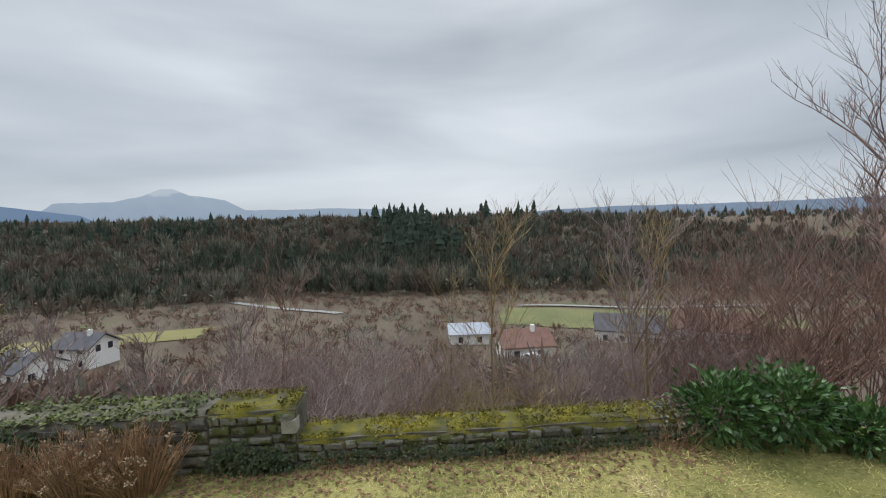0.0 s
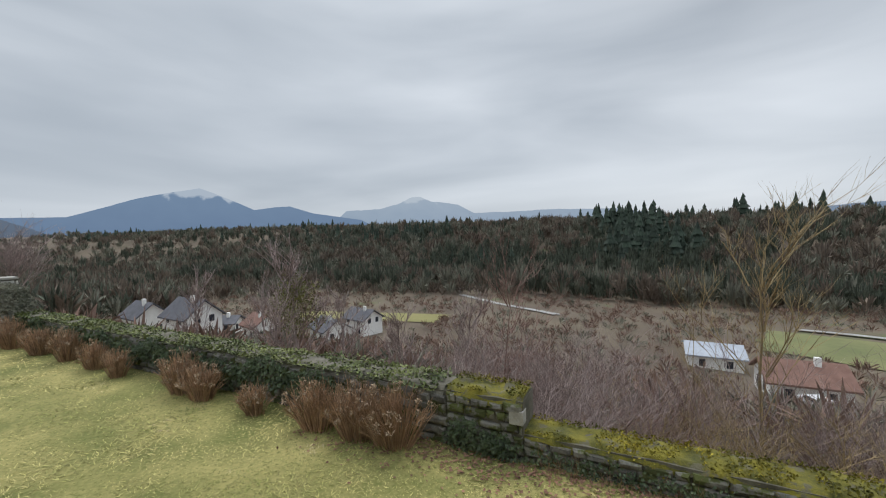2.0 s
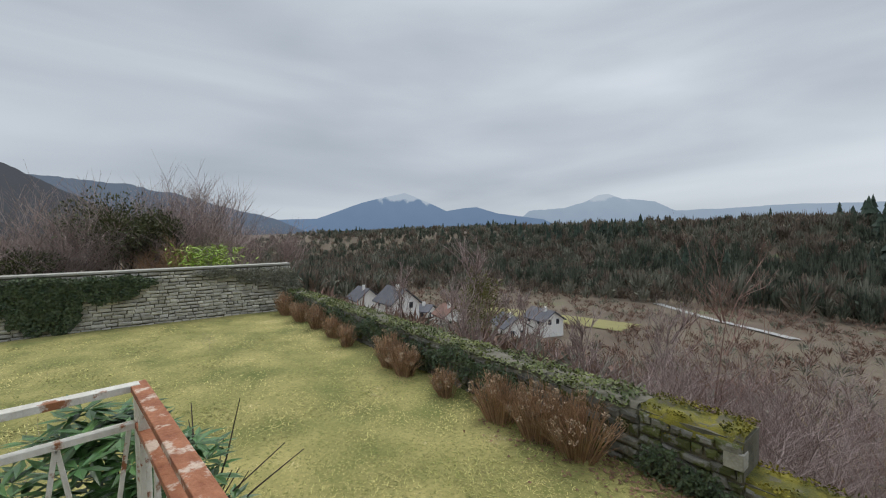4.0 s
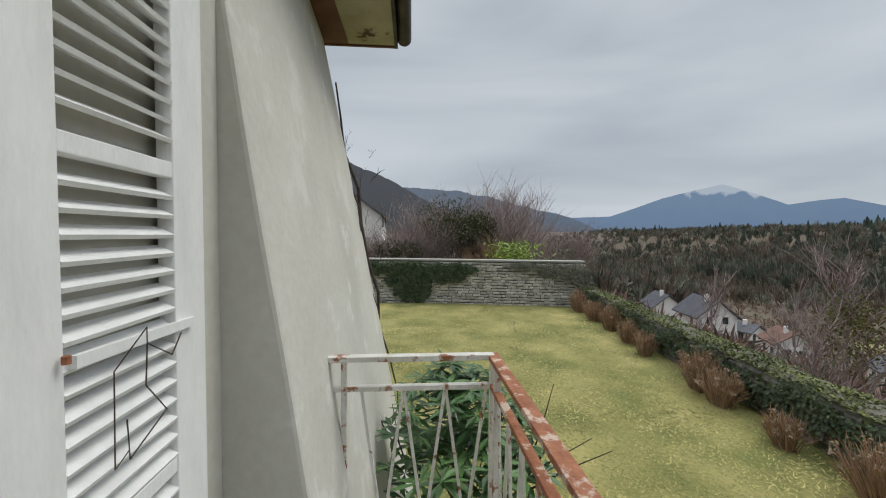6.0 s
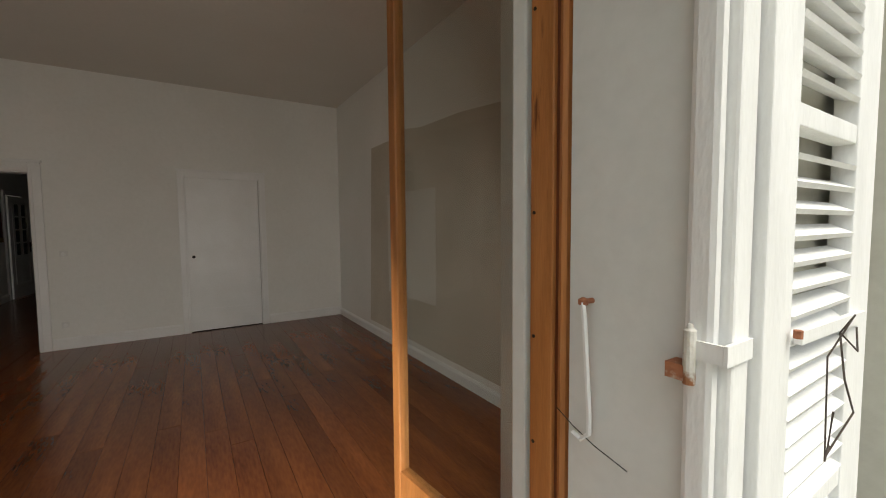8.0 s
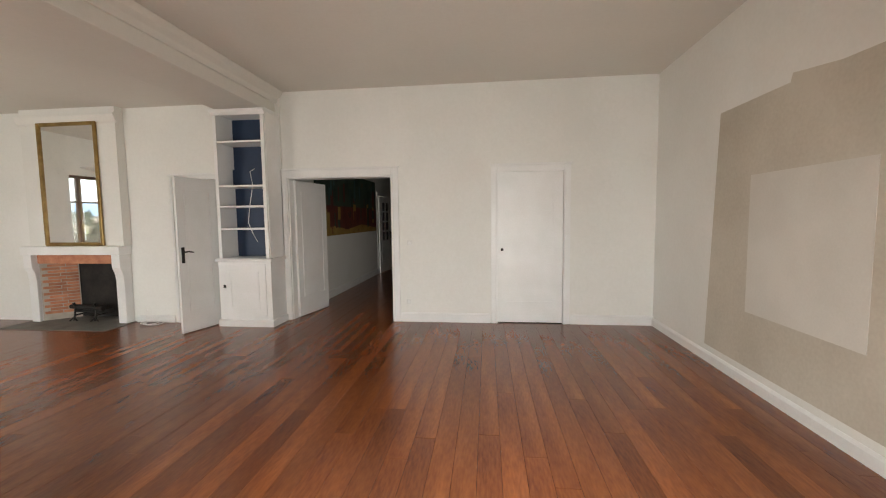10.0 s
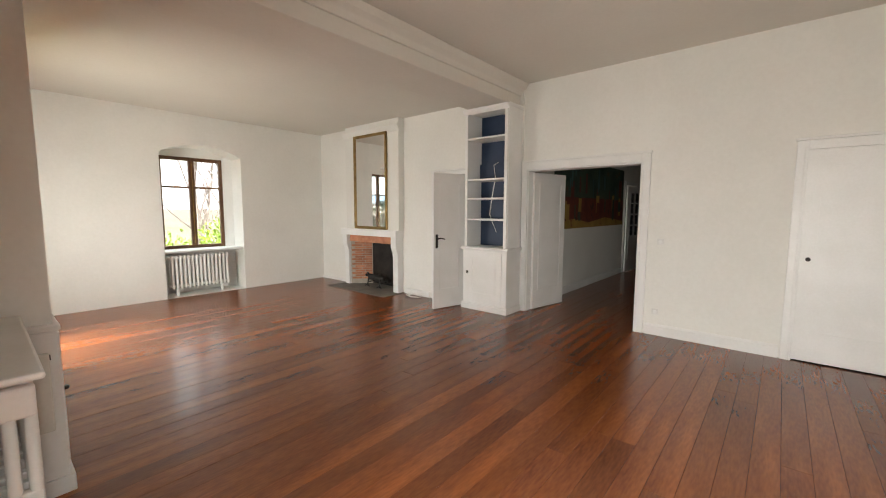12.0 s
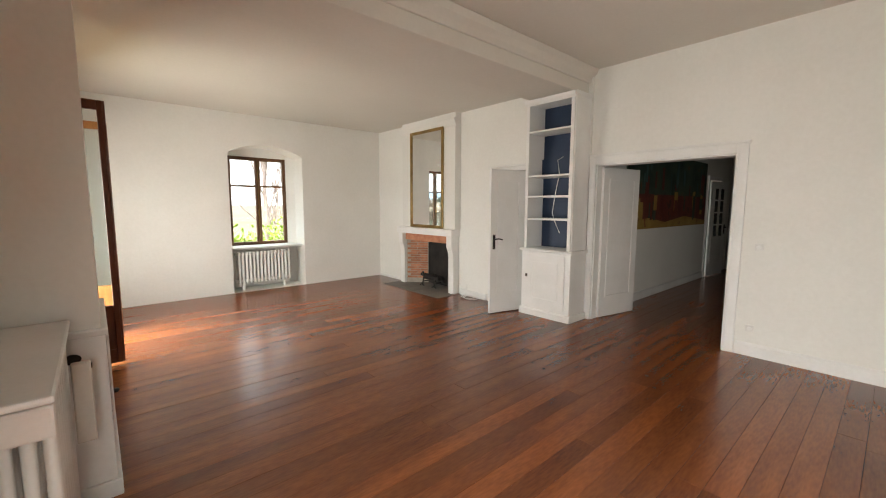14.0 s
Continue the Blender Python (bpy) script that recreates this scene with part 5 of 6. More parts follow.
# ---- garden walls ----
def stone_mesh(w, h, dpt, rng):
    e = min(w, h) * 0.26
    m = Mesh()
    j = lambda s: rng.uniform(-s, s)
    out = [(0 + j(e * .62), 0 + j(e * .62)), (w + j(e * .62), 0 + j(e * .62)), (w + j(e * .62), h + j(e * .62)), (0 + j(e * .62), h + j(e * .62))]
    inn = [(e + j(e * .62), e), (w - e, e + j(e * .62)), (w - e + j(e * .62), h - e), (e, h - e + j(e * .62))]
    vs = [(p[0], -0.01, p[1]) for p in out] + [(p[0], dpt * 0.55, p[1]) for p in out] + [(p[0], dpt * rng.uniform(0.85, 1.15), p[1]) for p in inn]
    m.add(vs, [(0, 1, 5, 4), (1, 2, 6, 5), (2, 3, 7, 6), (3, 0, 4, 7), (4, 5, 9, 8), (5, 6, 10, 9), (6, 7, 11, 10), (7, 4, 8, 11), (8, 9, 10, 11)])
    return m


def garden_wall(name, p0, p1, height, thick, z0, label, single, rows, sw, material, end_drop=0.0):
    """A rubble wall from p0 to p1, its stony face to the right of that way."""
    p0, p1 = Vector((*p0, 0)), Vector((*p1, 0))
    L = (p1 - p0).length
    ang = math.atan2(p1.y - p0.y, p1.x - p0.x)
    b = tagged(new(name), label, "wall", "", "structure")
    b.matrix_basis = Matrix.Translation((p0.x, p0.y, z0)) @ Matrix.Rotation(ang, 4, 'Z')
    core = Mesh()
    n = max(6, int(L * 3))
    for i in range(n + 1):
        u = L * i / n
        h = height - end_drop * i / n + 0.03 * noise.noise((u * 1.7, z0, 2.0))
        core.v += [(u, 0, -0.25), (u, 0, h), (u, thick, h + 0.01), (u, thick, -1.6)]
    core.f = [(4 * i + k, 4 * i + (k + 1) % 4, 4 * i + 4 + (k + 1) % 4, 4 * i + 4 + k) for i in range(n) for k in range(4)] + [(3, 2, 1, 0), (4 * n, 4 * n + 1, 4 * n + 2, 4 * n + 3)]
    part("core", core, M_JOINT, b)
    rng = random.Random(int(L * 100))
    joined = Mesh()
    rh = (height - 0.02) / rows
    flip = Matrix.Rotation(math.pi, 4, 'Z')
    for r in range(rows):
        u = rng.uniform(-0.1, 0.0) * 0
        while u < L - 0.04:
            w = min(sw * rng.uniform(0.55, 1.5), L - u)
            if r * rh + rh < height - end_drop * (u / L) + 0.03:
                sm = stone_mesh(w - 0.014, (rh - 0.010) * rng.uniform(0.72, 1.08), 0.045, rng)
                vs = [(u + v[0] + 0.006, -v[1], r * rh + v[2]) for v in sm.v]
                fs = [f[::-1] for f in sm.f]
                if single:
                    part("stone", Mesh().add(vs, fs), material, b)
                else:
                    joined.add(vs, fs)
            u += w
    if not single:
        tagged(part("stonework", joined, material, b, "small rough stones"), kind="stuff")
    return b


def moss_cap(b, u0, u1, height, thick, end_drop=0.0, L=1.0, material=M_MOSS, name="moss_cap", over=0.03, lump=0.035):
    m = Mesh()
    n = int((u1 - u0) * 14)
    for i in range(n + 1):
        u = u0 + (u1 - u0) * i / n
        h = height - end_drop * u / L
        for k in range(8):
            f = k / 7
            v = -over + (thick + 2 * over) * f
            drop = 0.07 * (1 + noise.noise((u * 3, f, 4))) if k in (0, 7) else 0.0
            m.v.append((u, v + (0.02 * noise.noise((u * 5, k, 1))), h + 0.012 + lump * (0.5 + (noise.noise((u * 4, v * 6, 9)) + 0.7 * noise.noise((u * 13, v * 14, 3)))) * (0 if k in (0, 7) else 1) - drop))
    m.f = [(8 * i + k, 8 * i + k + 1, 8 * i + 9 + k, 8 * i + 8 + k) for i in range(n) for k in range(7)]
    return part(name, m, material, b, "", smooth=True)


def moss_tufts(b, u0, u1, height, thick, count):
    m = Mesh()
    for i in range(count):
        u, v = R.uniform(u0, u1), R.uniform(-0.05, thick + 0.04)
        if noise.noise((u * 2.2, v * 3, 6)) < -0.25:
            continue
        z = height + 0.02 + R.uniform(0, 0.025) - (R.uniform(0, 0.26) if v < -0.015 else 0)
        leaf(m, Vector((u, v, z)), Vector((R.uniform(-1, 1), R.uniform(-1, 0.6), R.uniform(0, 1))), rvec() + Vector((0, 0, 1)), R.uniform(0.015, 0.045), R.uniform(0.012, 0.03))
    part("moss_tuft", m, M_MOSSY, b)


M_MOSSY = mat("bright_moss_tuft", (0.08, 0.085, 0.015), (0.29, 0.235, 0.025), 0.95, 2.0, 0.0, rnd=0.55)
low = garden_wall("garden_wall_low", (0.0, 1.58), (4.7, 1.02), 0.34, 0.42, LAWN, "low mossy rubble wall at the garden's edge", True, 3, 0.24, M_STONE)
moss_cap(low, 0.0, 4.7, 0.34, 0.42)
moss_tufts(low, 0.0, 4.7, 0.34, 0.42, 5000)
pier = garden_wall("garden_wall_pier", (-0.95, 1.66), (0.0, 1.55), 0.72, 0.46, LAWN, "raised rubble wall end with a moss cushion", True, 6, 0.18, M_STONE)
moss_cap(pier, 0.0, 0.95, 0.72, 0.46, over=0.03, lump=0.05)
moss_tufts(pier, 0.0, 0.95, 0.74, 0.46, 1300)
part("corner_stone", Mesh().box(0.80, -0.05, 0.46, 0.965, 0.10, 0.62), M_STONEPALE, pier, "pale dressed corner stone", bevel=0.01)
upper = garden_wall("garden_wall_long", (-13.6, 3.18), (-0.95, 1.66), 0.70, 0.46, LAWN, "long ivy-grown rubble wall along the lawn", False, 5, 0.24, M_STONE)
moss_cap(upper, 0.0, 12.7, 0.70, 0.46, material=M_JOINT, name="earth_cap")
back = garden_wall("garden_wall_back", (-15.2, -6.2), (-13.5, 3.25), 1.66, 0.45, LAWN, "pale dry-stone wall half covered with ivy", False, 15, 0.22, M_STONEPALE)
part("coping", Mesh().box(0, -0.06, 1.66, 9.6, 0.5, 1.72), M_CONC, back, "grey concrete coping", bevel=0.01)

def ivy_on(b, name, cells, count, label, material, length=0.07):
    """Ivy leaves over patches (u, z, half width, half height) of a wall face."""
    m = Mesh()
    for i in range(count):
        u, z, a, h = cells[i % len(cells)]
        t = R.uniform(0, 6.283)
        k = math.sqrt(R.random())
        p = Vector((u + a * k * math.cos(t) * (0.8 + 0.4 * noise.noise((t * 1.5, u, 0))), -0.05 - R.uniform(0, 0.10), z + h * k * math.sin(t) * (0.8 + 0.4 * noise.noise((t * 1.5, z, 3)))))
        leaf(m, p, Vector((R.uniform(-1, 1), -0.4, R.uniform(-1, 0.3))), Vector((R.uniform(-.4, .4), -1, R.uniform(0, .6))), length * R.uniform(0.6, 1.3), length * R.uniform(0.6, 1.0))
    ob = new(name, m.data(name, material))
    ob.matrix_basis = b.matrix_basis.copy()
    return tagged(ob, label, "ivy")


ivy_on(back, "wall_ivy", [(1.4, 1.35, 1.2, 0.38), (2.9, 0.85, 0.8, 0.85), (3.4, 0.75, 0.7, 0.75), (4.3, 1.2, 1.2, 0.5), (3.0, 1.4, 1.6, 0.32), (5.0, 1.35, 0.7, 0.3), (0.5, 0.9, 0.8, 0.8)], 12000, "dark green ivy mat on the dry-stone wall", M_IVY, 0.085)
ivy_on(back, "wall_creeper", [(7.4, 1.5, 0.7, 0.2), (8.5, 1.35, 0.9, 0.32), (9.3, 1.2, 0.55, 0.5), (9.6, 0.8, 0.35, 0.75)], 5200, "brownish creeper hanging over the wall's corner", M_BAREG, 0.07)
ivy_on(upper, "wall_ivy", [(0.6 + 1.0 * i, 0.48 + 0.08 * math.sin(i * 2.2), 0.75, 0.28) for i in range(11)], 6500, "ivy trailing down the long garden wall", M_IVY, 0.055)
ivy_on(low, "wall_ivy", [(0.4 + 0.5 * i, 0.14, 0.5, 0.16) for i in range(9)], 1600, "dark moss and small ivy on the low wall", M_IVY, 0.035)
ivy_on(pier, "wall_ivy", [(0.3, 0.25, 0.35, 0.25), (0.7, 0.2, 0.3, 0.2)], 900, "dark ivy sprigs on the wall end", M_IVY, 0.04)
# plants crowning the long wall
m = Mesh()
for i in range(16000):
    u = R.uniform(0.1, 12.6)
    v = R.uniform(-0.08, 0.75)
    leaf(m, Vector((u, v, 0.70 + 0.10 * max(0, 0.5 + noise.noise((u * 1.5, v * 3, 0))) * R.random() - (0.12 if v > 0.5 else 0))), Vector((R.uniform(-1, 1), R.uniform(-1, 1), R.uniform(-.2, .8))), Vector((R.uniform(-.6, .6), R.uniform(-.6, .6), 1)), R.uniform(0.03, 0.07), R.uniform(0.025, 0.05))
ob = new("wall_top_ivy", m.data("wall_top_ivy", mat("mixed_green_ivy", (0.06, 0.085, 0.02), (0.15, 0.165, 0.04), 0.6, 2.0, 0, rnd=0.45)))
ob.matrix_basis = upper.matrix_basis.copy()
tagged(ob, "mixed green ivy growing along the wall top", "ivy")
# weeds and litter at the wall's foot
m = Mesh()
for i in range(2000):
    x = R.uniform(-3.0, 4.8)
    y = wall_y(x) - abs(R.gauss(0, 0.35)) - 0.05
    leaf(m, Vector((x, y, ground_z(x, y) + 0.06 + R.uniform(0, .015))), Vector((R.uniform(-1, 1), R.uniform(-1, 1), R.uniform(-.1, .3))), Vector((R.uniform(-.4, .4), R.uniform(-.4, .4), 1)), R.uniform(0.03, 0.06), R.uniform(0.02, 0.045))
tagged(new("leaf_litter", m.data("leaf_litter", M_LITTER)), "brown fallen leaves at the foot of the wall", "leaves", "", "stuff")
m = Mesh()
for i in range(60):
    x = R.uniform(0.2, 4.6)
    twigs(m, (x, wall_y(x) - R.uniform(0.03, 0.25), LAWN), R.uniform(0.15, 0.42), 3, 0.7, 2, 3, 0.003)
tagged(new("dry_weeds", m.data("dry_weeds", M_DRY)), "dry weeds growing at the wall's foot", "weeds", "", "stuff")
# grass blades
m = Mesh()
rg = random.Random(5)
for i in range(190000):
    t = rg.random()
    dd = 1.2 + 13.5 * t ** 1.5
    a = radians(rg.uniform(-62, 100))
    x, y = 0.7 - dd * math.sin(a), -3.0 + dd * math.cos(a)
    if y > wall_y(x) - 0.08 or x < -13.6 or x > 7.5 or (y < -2.7 and x > -4):
        continue
    n1 = noise.noise((x * 0.9, y * 0.9, 2))
    h = (0.020 + 0.03 * max(0, n1 + 0.3)) * rg.uniform(0.6, 1.5)
    z = ground_z(x, y) + 0.045
    b = rg.uniform(0, 6.283)
    w = 0.003 + 0.0008 * dd
    lx, ly = math.cos(b) * h * 1.7, math.sin(b) * h * 1.7
    h *= 0.6
    m.add([(x - w * math.sin(b), y + w * math.cos(b), z), (x + w * math.sin(b), y - w * math.cos(b), z), (x + lx, y + ly, z + h)], [(0, 1, 2)])
tagged(new("grass", m.data("grass", M_GRASS)), "short yellowed winter grass of the lawn", "grass", "", "stuff")

# ---- neighbour's garden beyond the back wall ----
for x, y, h, mt_, n_ in ((-18.5, 1.2, 3.9, M_TWIG, 22), (-19.5, -0.8, 4.2, M_TWIG, 22), (-18.0, -2.6, 3.4, M_TWIG, 20), (-17.2, 0.2, 2.0, M_DRY, 18), (-20.5, 2.0, 4.6, M_TWIG, 18), (-17.8, -4.8, 2.6, M_TWIG, 18), (-23.5, 5.0, 3.6, M_TWIG, 4), (-25.0, 8.0, 3.0, M_TWIG, 3)):
    sm_ = Mesh()
    st = twigs(Mesh(), (0, 0, 0), h * 1.12, n_ + 8, 0.65, 3, 9, 0.026, 3, 0.5, stem=sm_)
    plant("bare_shrub", x, y, "large leafless shrub behind the stone wall", "shrub", [("crown", st, mt_, ""), ("stem_growth", sm_, mt_, "")], "neighbour's shrubs", LAWN)
for x, y, rx, rz, z in ((-18.5, -1.2, 2.5, 1.7, 1.7), (-18.0, -3.8, 2.0, 0.7, 0.5), (-18.6, 0.2, 1.3, 1.0, 1.6), (-18.0, -6.5, 2.2, 0.8, 0.4)):
    lf = foliage(Mesh(), (0, 0, 0), (rx, rx * 0.9, rz), 5200, 0.12, 0.06, shell=0.2)
    plant("evergreen_shrub", x, y, "dull dark green evergreen shrub behind the stone wall", "shrub", [("foliage", lf, mat("dull_evergreen", (0.045, 0.054, 0.020), (0.105, 0.108, 0.042), 0.7, 2, 0, rnd=0.4), ""), ("stalk_growth", twigs(Mesh(), (0, 0, LAWN - z), -LAWN + z + rz * 0.6, 6, 0.5, 2, 4, 0.04), M_VINE, "")], "evergreen shrubs", z)
lf = Mesh()
for i in range(900):
    p = Vector((R.gauss(0, 0.5), R.gauss(0, 0.55), R.uniform(0.9, 2.35)))
    leaf(lf, p, Vector((R.uniform(-1, 1), R.uniform(-1, 1), R.uniform(-.6, .5))), rvec() + Vector((0, 0, 1)), 0.28, 0.05)
st = Mesh()
for i in range(40):
    x, y = R.gauss(0, 0.3), R.gauss(0, 0.35)
    st.tube([(x, y, 0), (x * 1.6, y * 1.6, R.uniform(1.6, 2.4))], [0.012, 0.005], 4, False)
plant("bamboo_clump", -16.2, 1.3, "bright yellow-green bamboo clump behind the stone wall", "bamboo", [("foliage", lf, M_BRIGHT, ""), ("cane_clump", st, M_BRIGHT, "")], z=LAWN)
# trees outside the east window
for x, y, h, s in ((16.5, -9.5, 6.5, 41), (19.0, -11.5, 7.5, 42), (18.0, -7.5, 6.0, 43)):
    bare_tree(x, y, h, 0.14, "leafless tree outside the end window", M_TWIG, s)
for x, y, r, z in ((14.5, -9.8, 1.8, 0.0), (15.5, -7.6, 1.7, -0.2), (17.0, -12.0, 2.2, 0.3)):
    lf = foliage(Mesh(), (0, 0, 0), (r, r, r * 0.75), 2200, 0.16, 0.08, shell=0.3)
    plant("green_shrub", x, y, "light green leafy shrub outside the end window", "shrub", [("foliage", lf, M_BRIGHT, ""), ("stalk_growth", twigs(Mesh(), (0, 0, LAWN - z), 1.5, 6, 0.5, 2, 4, 0.04), M_VINE, "")], "shrubs outside the window", z)

# ---- valley: houses, fields, roads, woods ----
def house(x, y, w, dpt, h, turn, roof, label, rise=0.32, wall_m=M_HWHITE, chimney=True):
    b = base("house", x, y, ground_z(x, y) - 0.2, label, "house", "valley houses")
    b.rotation_euler = (0, 0, radians(turn))
    part("wall", Mesh().prism([(-dpt / 2, 0), (dpt / 2, 0), (dpt / 2, h), (0, h + dpt * rise), (-dpt / 2, h)], 'x', -w / 2, w / 2), wall_m, b)
    o = 0.6
    rf = Mesh()
    for s in (1, -1):
        rf.prism([(0, h + dpt * rise + 0.05), (s * (dpt / 2 + o), h - o * 2 * rise + 0.05), (s * (dpt / 2 + o), h - o * 2 * rise + 0.30), (0, h + dpt * rise + 0.30)][::s], 'x', -w / 2 - o, w / 2 + o)
    r = part("roof", rf, roof, b)
    if chimney:
        part("chimney", Mesh().box(w * 0.15, -0.9, h + dpt * rise * 0.5, w * 0.15 + 0.7, -0.3, h + dpt * rise + 1.0), wall_m, r)
    for s in (1, -1):
        for k in range(max(2, int(w / 3.2))):
            for lv in range(2 if h > 4.5 else 1):
                xx = -w / 2 + (k + 0.5) * w / max(2, int(w / 3.2))
                part("window", Mesh().box(xx - 0.5, s * dpt / 2 - 0.05, 0.9 + lv * 2.6, xx + 0.5, s * dpt / 2 + 0.04, 2.2 + lv * 2.6), M_HWIN, b)
        for k in (-1, 1):
            part("window", Mesh().box(s * w / 2 - 0.05, k * dpt / 5 - 0.5, 0.9 + (2.6 if h > 4.5 else 0), s * w / 2 + 0.04, k * dpt / 5 + 0.5, 2.2 + (2.6 if h > 4.5 else 0)), M_HWIN, b)
    return b


HOUSES = ((-55.5, 90.0, 8.0, 6.5, 4.6, -18, M_HROOF, "white house with a dark slate roof in the valley", 0.32),
          (-57.5, 78.0, 8.0, 6.5, 3.0, -30, M_HROOF, "low pale house with a grey roof in the valley", 0.32),
          (-73.5, 55.0, 8.5, 7.0, 4.8, -10, M_HROOF, "pale two-storey house with a dark roof in the valley", 0.42),
          (-88.0, 55.5, 7.0, 6.0, 4.2, -12, M_HROOF, "white gabled house with a dark roof in the valley", 0.42),
          (-67.0, 66.0, 6.0, 5.5, 3.2, -22, M_HRED, "white house with an orange tile roof in the valley", 0.35),
          (-81.0, 69.0, 7.0, 5.0, 2.6, 20, M_HROOF, "small low house with a brown roof in the valley", 0.25),
          (24.0, 86.0, 8.5, 9.0, 2.8, -8, M_HPALE, "industrial shed with a pale metal roof", 0.14),
          (28.5, 64.0, 8.5, 7.0, 3.0, -5, M_HRED, "long low building with a faded tile roof", 0.28),
          (61.0, 79.0, 14.0, 9.0, 3.4, -30, M_HROOF, "grey-roofed building on the valley road", 0.3),
          (77.0, 72.0, 15.0, 10.0, 3.6, -40, M_HRED, "low building with a dark red roof by the meadow", 0.32),
          (-42.0, -10.5, 7.5, 9.0, 4.6, 0, M_HROOF, "white neighbouring house with a dark roof beyond the garden", 0.35))
for hx, hy, hw, hd_, hh, turn, roof, lab, rise in HOUSES:
    house(hx, hy, hw, hd_, hh, turn, roof, lab, rise, chimney=roof is not M_HPALE)
rv = random.Random(9)
for i in range(11):
    x, y = rv.uniform(10, 42), rv.uniform(34, 56)
    b = base("parked_car", x, y, ground_z(x, y) + 0.05, "white vehicle parked in the valley yard", "car", "parked vehicles")
    b.rotation_euler = (0, 0, rv.uniform(0, 3.1))
    part("body", Mesh().prism([(-2.1, 0.35), (2.1, 0.35), (2.1, 0.9), (1.3, 1.0), (0.7, 1.5), (-1.4, 1.5), (-2.1, 1.0)], 'y', -0.85, 0.85), M_CAR, b, bevel=0.1)
    part("glazing", Mesh().prism([(1.15, 1.03), (0.68, 1.42), (-1.3, 1.42), (-1.7, 1.03)], 'y', -0.87, 0.87), M_HWIN, b)
    for wx in (-1.3, 1.3):
        for wy in (-0.75, 0.75):
            part("wheel", Mesh().tube([(wx, wy - 0.1, 0.33), (wx, wy + 0.1, 0.33)], 0.33, 10), M_IRON, b)


def drape(name, cx, cy, hx, hy, turn, material, label, category, lift=0.25):
    m = Mesh()
    n = 16
    c, s = math.cos(radians(turn)), math.sin(radians(turn))
    for j in range(n + 1):
        for i in range(n + 1):
            u, v = (2 * i / n - 1) * hx, (2 * j / n - 1) * hy
            k = 1 + 0.10 * noise.noise((i * 0.4, j * 0.4, cx))
            x, y = cx + (u * c - v * s) * k, cy + (u * s + v * c) * k
            m.v.append((x, y, ground_z(x, y) + lift))
    m.f = [(j * (n + 1) + i, j * (n + 1) + i + 1, (j + 1) * (n + 1) + i + 1, (j + 1) * (n + 1) + i) for j in range(n) for i in range(n)]
    return fixed(name, m, material, label, category, smooth=True)


drape("meadow_west", -68, 114, 26, 8, 3, M_FIELD, "pale yellow-green meadow in the valley", "meadow")
drape("meadow_east", 80, 102, 40, 16, -22, M_FIELDG, "green meadow in the valley", "meadow")
drape("valley_yard", 25, 47, 20, 7, 15, M_GREY, "pale gravel yard in the valley", "yard")
drape("valley_road", -33, 164, 36, 1.8, -46, M_GREY, "pale straight track through the scrub", "road", 0.4)
drape("valley_road_east", 99, 119, 45, 1.4, -21, M_GREY, "pale road beyond the meadow", "road", 0.5)

# far woods
conif, bare_w, bare_g, scrub, ivied = Mesh(), Mesh(), Mesh(), Mesh(), Mesh()
rf = random.Random(21)


def far_conifer(m, x, y, z, h):
    w = h * rf.uniform(0.20, 0.34)
    for k in range(5):
        f0, f1 = 0.12 + k * 0.17, min(1.0, 0.42 + k * 0.165)
        r = w * (1.05 - 0.19 * k)
        a0 = rf.uniform(0, 6)
        ring = [(x + r * rf.uniform(0.6, 1.2) * math.cos(a0 + i * 1.047), y + r * rf.uniform(0.6, 1.2) * math.sin(a0 + i * 1.047), z + h * (f0 + rf.uniform(-.03, .03))) for i in range(6)]
        m.add(ring + [(x, y, z + h * f1)], [(i, (i + 1) % 6, 6) for i in range(6)])


def far_bare(m, x, y, z, h, n=46, wd=0.42):
    for i in range(n):
        a, k = rf.uniform(0, 6.283), math.sqrt(rf.random())
        bx, by, bz = x + 0.12 * h * math.cos(a) * k, y + 0.12 * h * math.sin(a) * k, z + h * rf.uniform(0.05, 0.55)
        top = z + h * (1 - 0.45 * k * k) * rf.uniform(0.75, 1.05)
        tx, ty = x + wd * h * math.cos(a) * k, y + wd * h * math.sin(a) * k
        s = h * rf.uniform(0.018, 0.05)
        b = rf.uniform(0, 6.283)
        m.add([(bx, by, bz), ((bx + tx) / 2 + s * math.cos(b), (by + ty) / 2 + s * math.sin(b), (bz + top) / 2 + s), (tx, ty, top), ((bx + tx) / 2 - s * math.cos(b), (by + ty) / 2 - s * math.sin(b), (bz + top) / 2)], [(0, 1, 2, 3)])


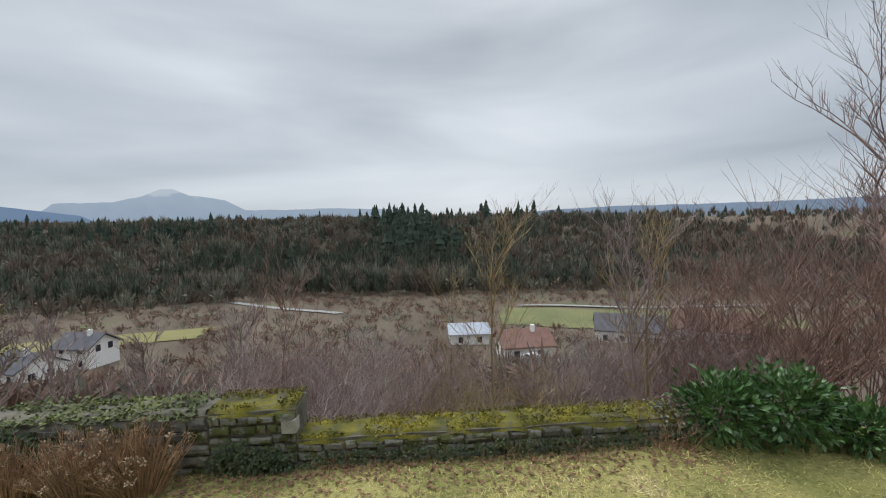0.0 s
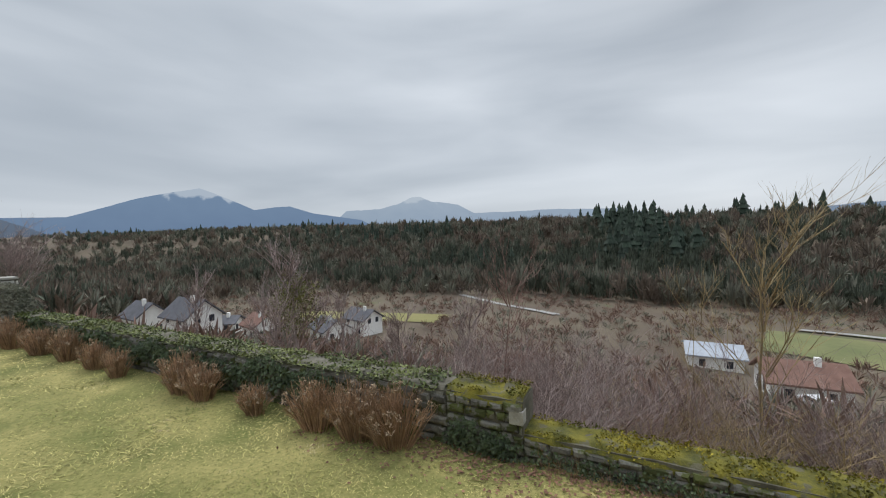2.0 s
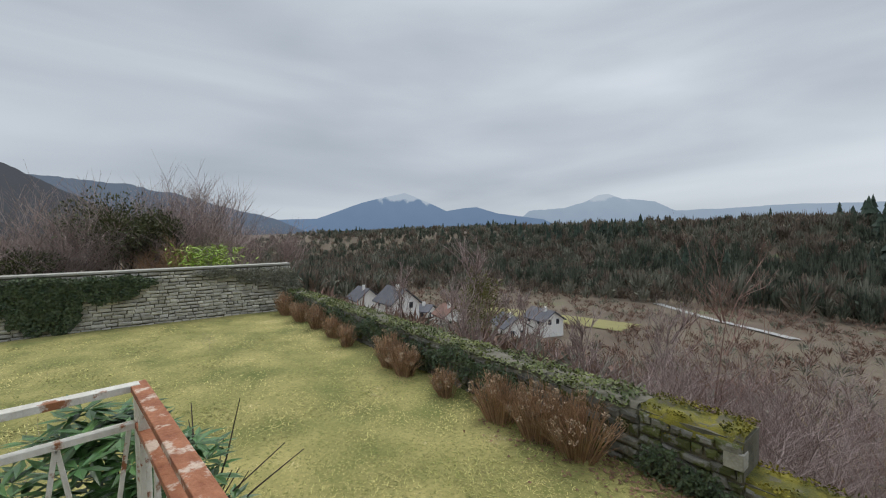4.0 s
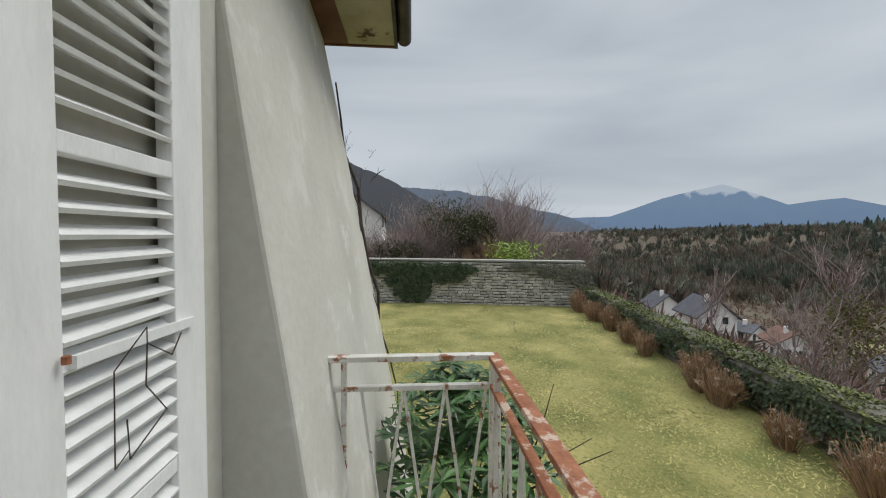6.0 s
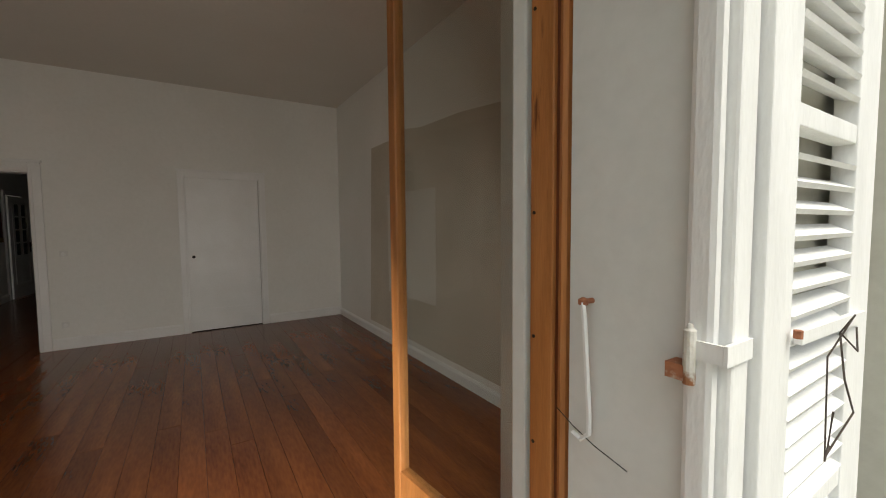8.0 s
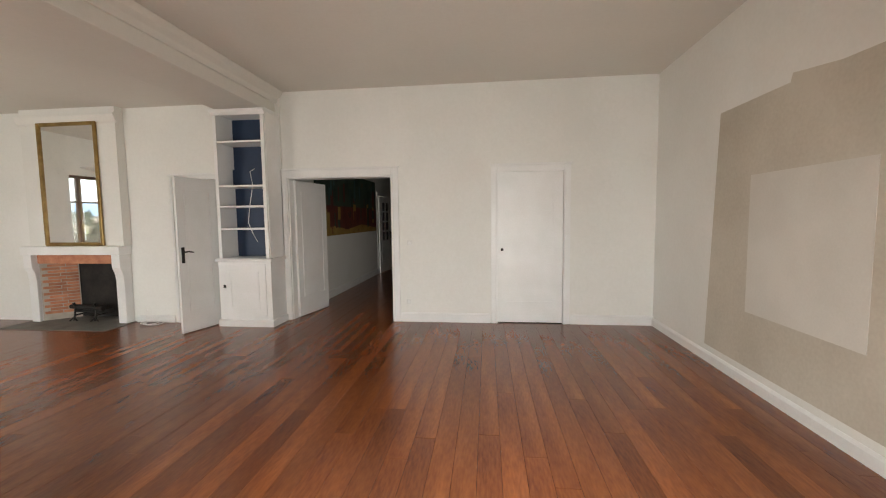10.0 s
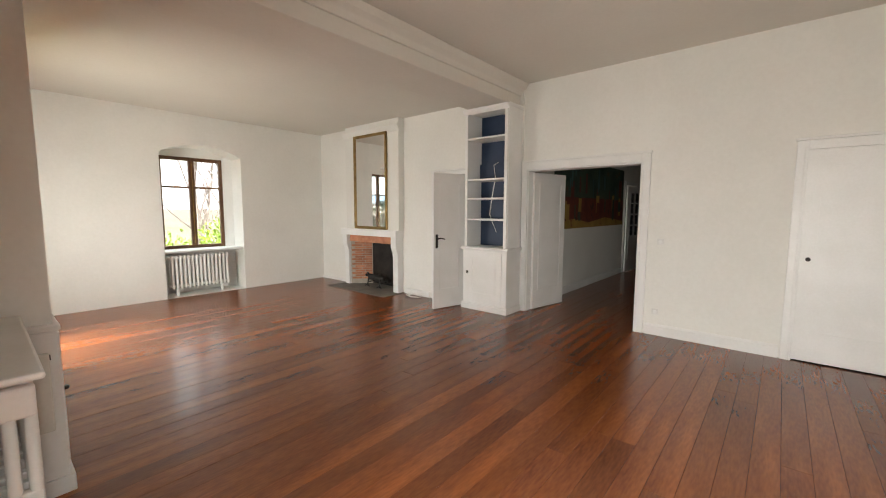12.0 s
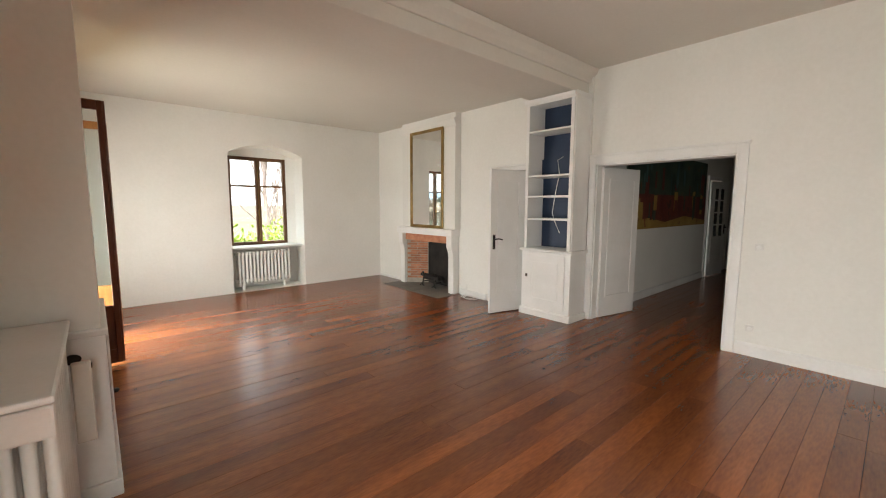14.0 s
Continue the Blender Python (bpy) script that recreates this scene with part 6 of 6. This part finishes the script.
for i in range(8600):
    az = radians(rf.uniform(-66, 92))
    dd = rf.uniform(190, 470) if rf.random() < (0.84 if az < 0.6 else 0.62) else rf.uniform(470, 1000)
    x, y = -dd * math.sin(az), dd * math.cos(az)
    deff = (y - wall_y(x)) / 1.007 - 0.25 + 0.12 * max(0, -x - 16)
    if deff < 190:
        if deff > 60 and rf.random() < 0.45:
            (far_bare)(bare_w if rf.random() < 0.6 else bare_g, x, y, ground_z(x, y), rf.uniform(6, 11), 34)
        continue
    z = ground_z(x, y) - 0.3
    n1 = noise.noise((x * 0.012, y * 0.012, 4)) + 0.35 * noise.noise((x * 0.05, y * 0.05, 8))
    ridge_k = (deff - 330) / 110
    if n1 + rf.uniform(-0.22, 0.22) + 0.28 * max(-1, min(1, ridge_k)) > 0.42 + (0.12 if math.degrees(az) > 40 else 0):
        far_conifer(conif, x, y, z, rf.choice((9, 11, 13, 15, 16, 19, 23)) * rf.uniform(0.85, 1.1) * (1.1 if -25 < math.degrees(az) < 2 else 0.85))
    elif n1 + rf.uniform(-0.25, 0.25) > 0.02:
        far_bare(ivied, x, y, z, rf.uniform(8, 16), 46, 0.28)
    else:
        far_bare(bare_g if rf.random() < 0.45 else bare_w, x, y, z, rf.uniform(6, 17), 42)
for i in range(4600):
    az = radians(rf.uniform(24, 92))
    dd = rf.uniform(150, 420) if i % 2 else rf.uniform(420, 1100)
    x, y = -dd * math.sin(az), dd * math.cos(az)
    deff = (y - wall_y(x)) / 1.007 - 0.25 + 0.12 * max(0, -x - 16)
    if deff < 55 or deff < 190 and az < 0.95 or abs(x + 68) < 28 and abs(y - 111) < 14:
        continue
    far_bare(rf.choice((bare_w, bare_w, bare_g, ivied)), x, y, ground_z(x, y) - 0.3, rf.uniform(7, 14), 30, 0.5)
for i in range(5200):
    az = radians(rf.uniform(-62, 85))
    dd = rf.uniform(14, 225) if i > 900 else rf.uniform(14, 60)
    x, y = -dd * math.sin(az), dd * math.cos(az)
    deff = (y - wall_y(x)) / 1.007 + 0.12 * max(0, -x - 16)
    if deff < 8:
        continue
    if abs(x + 68) < 26 and abs(y - 111) < 12:
        continue
    ex, ey = (x - 80) * 0.927 - (y - 100) * 0.375, (x - 80) * 0.375 + (y - 100) * 0.927
    if abs(ex) < 42 and abs(ey) < 19 or abs(x - 25) < 21 and abs(y - 47) < 9:
        continue
    if abs(y - 161 + 1.03 * (x + 33)) < 13 and abs(x + 33) < 27 or abs(ey - 19) < 7 and abs(ex) < 46:
        continue
    if any(abs(x - q[0]) < 8 and abs(y - q[1] + 3) < 10 for q in HOUSES):
        continue
    h = rf.uniform(1.5, 3.6) if dd > 90 else rf.uniform(1.4, 3.4)
    m = scrub if rf.random() < 0.75 else bare_g
    far_bare(m, x, y, ground_z(x, y) - 0.1, h, 22, 0.75)
# the ivied wood's greens are lightened to hold a slight grey haze
for nm, m, material, lab in (("conifer_wood", conif, M_CONIF, "dark conifers on the far wooded ridge"), ("bare_wood", bare_w, M_BARE, "brown leafless far woodland"), ("ivied_wood", ivied, mat("haze_lifted_ivied_wood", (0.05, 0.065, 0.045), (0.125, 0.135, 0.095), 0.95, 3, 0.0, rnd=0.45), "ivy-clad far woodland, its dull green lifted by painted haze"), ("grey_wood", bare_g, M_BAREG, "grey-green lichened far woodland"), ("valley_scrub", scrub, M_SCRUB, "red-brown winter scrub on the valley floor")):
    tagged(new(nm, m.data(nm, material)), lab, "woods", "", "stuff")

# ---- floor planks, along the room's depth ----
def plank_data(name, length, width):
    m = Mesh()
    e, h = 0.0012, 0.014
    m.add([(0, 0, -h), (width, 0, -h), (width, length, -h), (0, length, -h), (0, 0, -e), (width, 0, -e), (width, length, -e), (0, length, -e),
           (e, e, 0), (width - e, e, 0), (width - e, length - e, 0), (e, length - e, 0)],
          [(0, 1, 5, 4), (1, 2, 6, 5), (2, 3, 7, 6), (3, 0, 4, 7), (4, 5, 9, 8), (5, 6, 10, 9), (6, 7, 11, 10), (7, 4, 8, 11), (8, 9, 10, 11)])
    return m.data(name, M_PLANK)


floor_ob = bpy.data.objects["floor"]
PW = 0.138
x = XW + 0.002
while x < XE - 0.01:
    w = min(PW, XE - x)
    y_lo = -16.0 if (HX0 - 0.1 < x < HX1) else (YS if x < 3.8 else YS2 if x > 4.7 and x + w < 4.62 or x > 5.24 else -10.6)
    ends = [YN + 0.0]
    first = YN - R.uniform(1.6, 4.2)
    ends += [first, y_lo] if first - y_lo > 0.5 else [y_lo]
    if y_lo < -12:
        ends = ends[:-1] + [-10.8 - R.uniform(0, 1.5), y_lo]
    for a, c in zip(ends[1:], ends[:-1]):
        ob = new("plank", plank_data("plank", c - a - 0.002, w - 0.0014))
        ob.parent = floor_ob
        ob.location = (x, a, R.uniform(-0.0008, 0.0006))
    x += PW
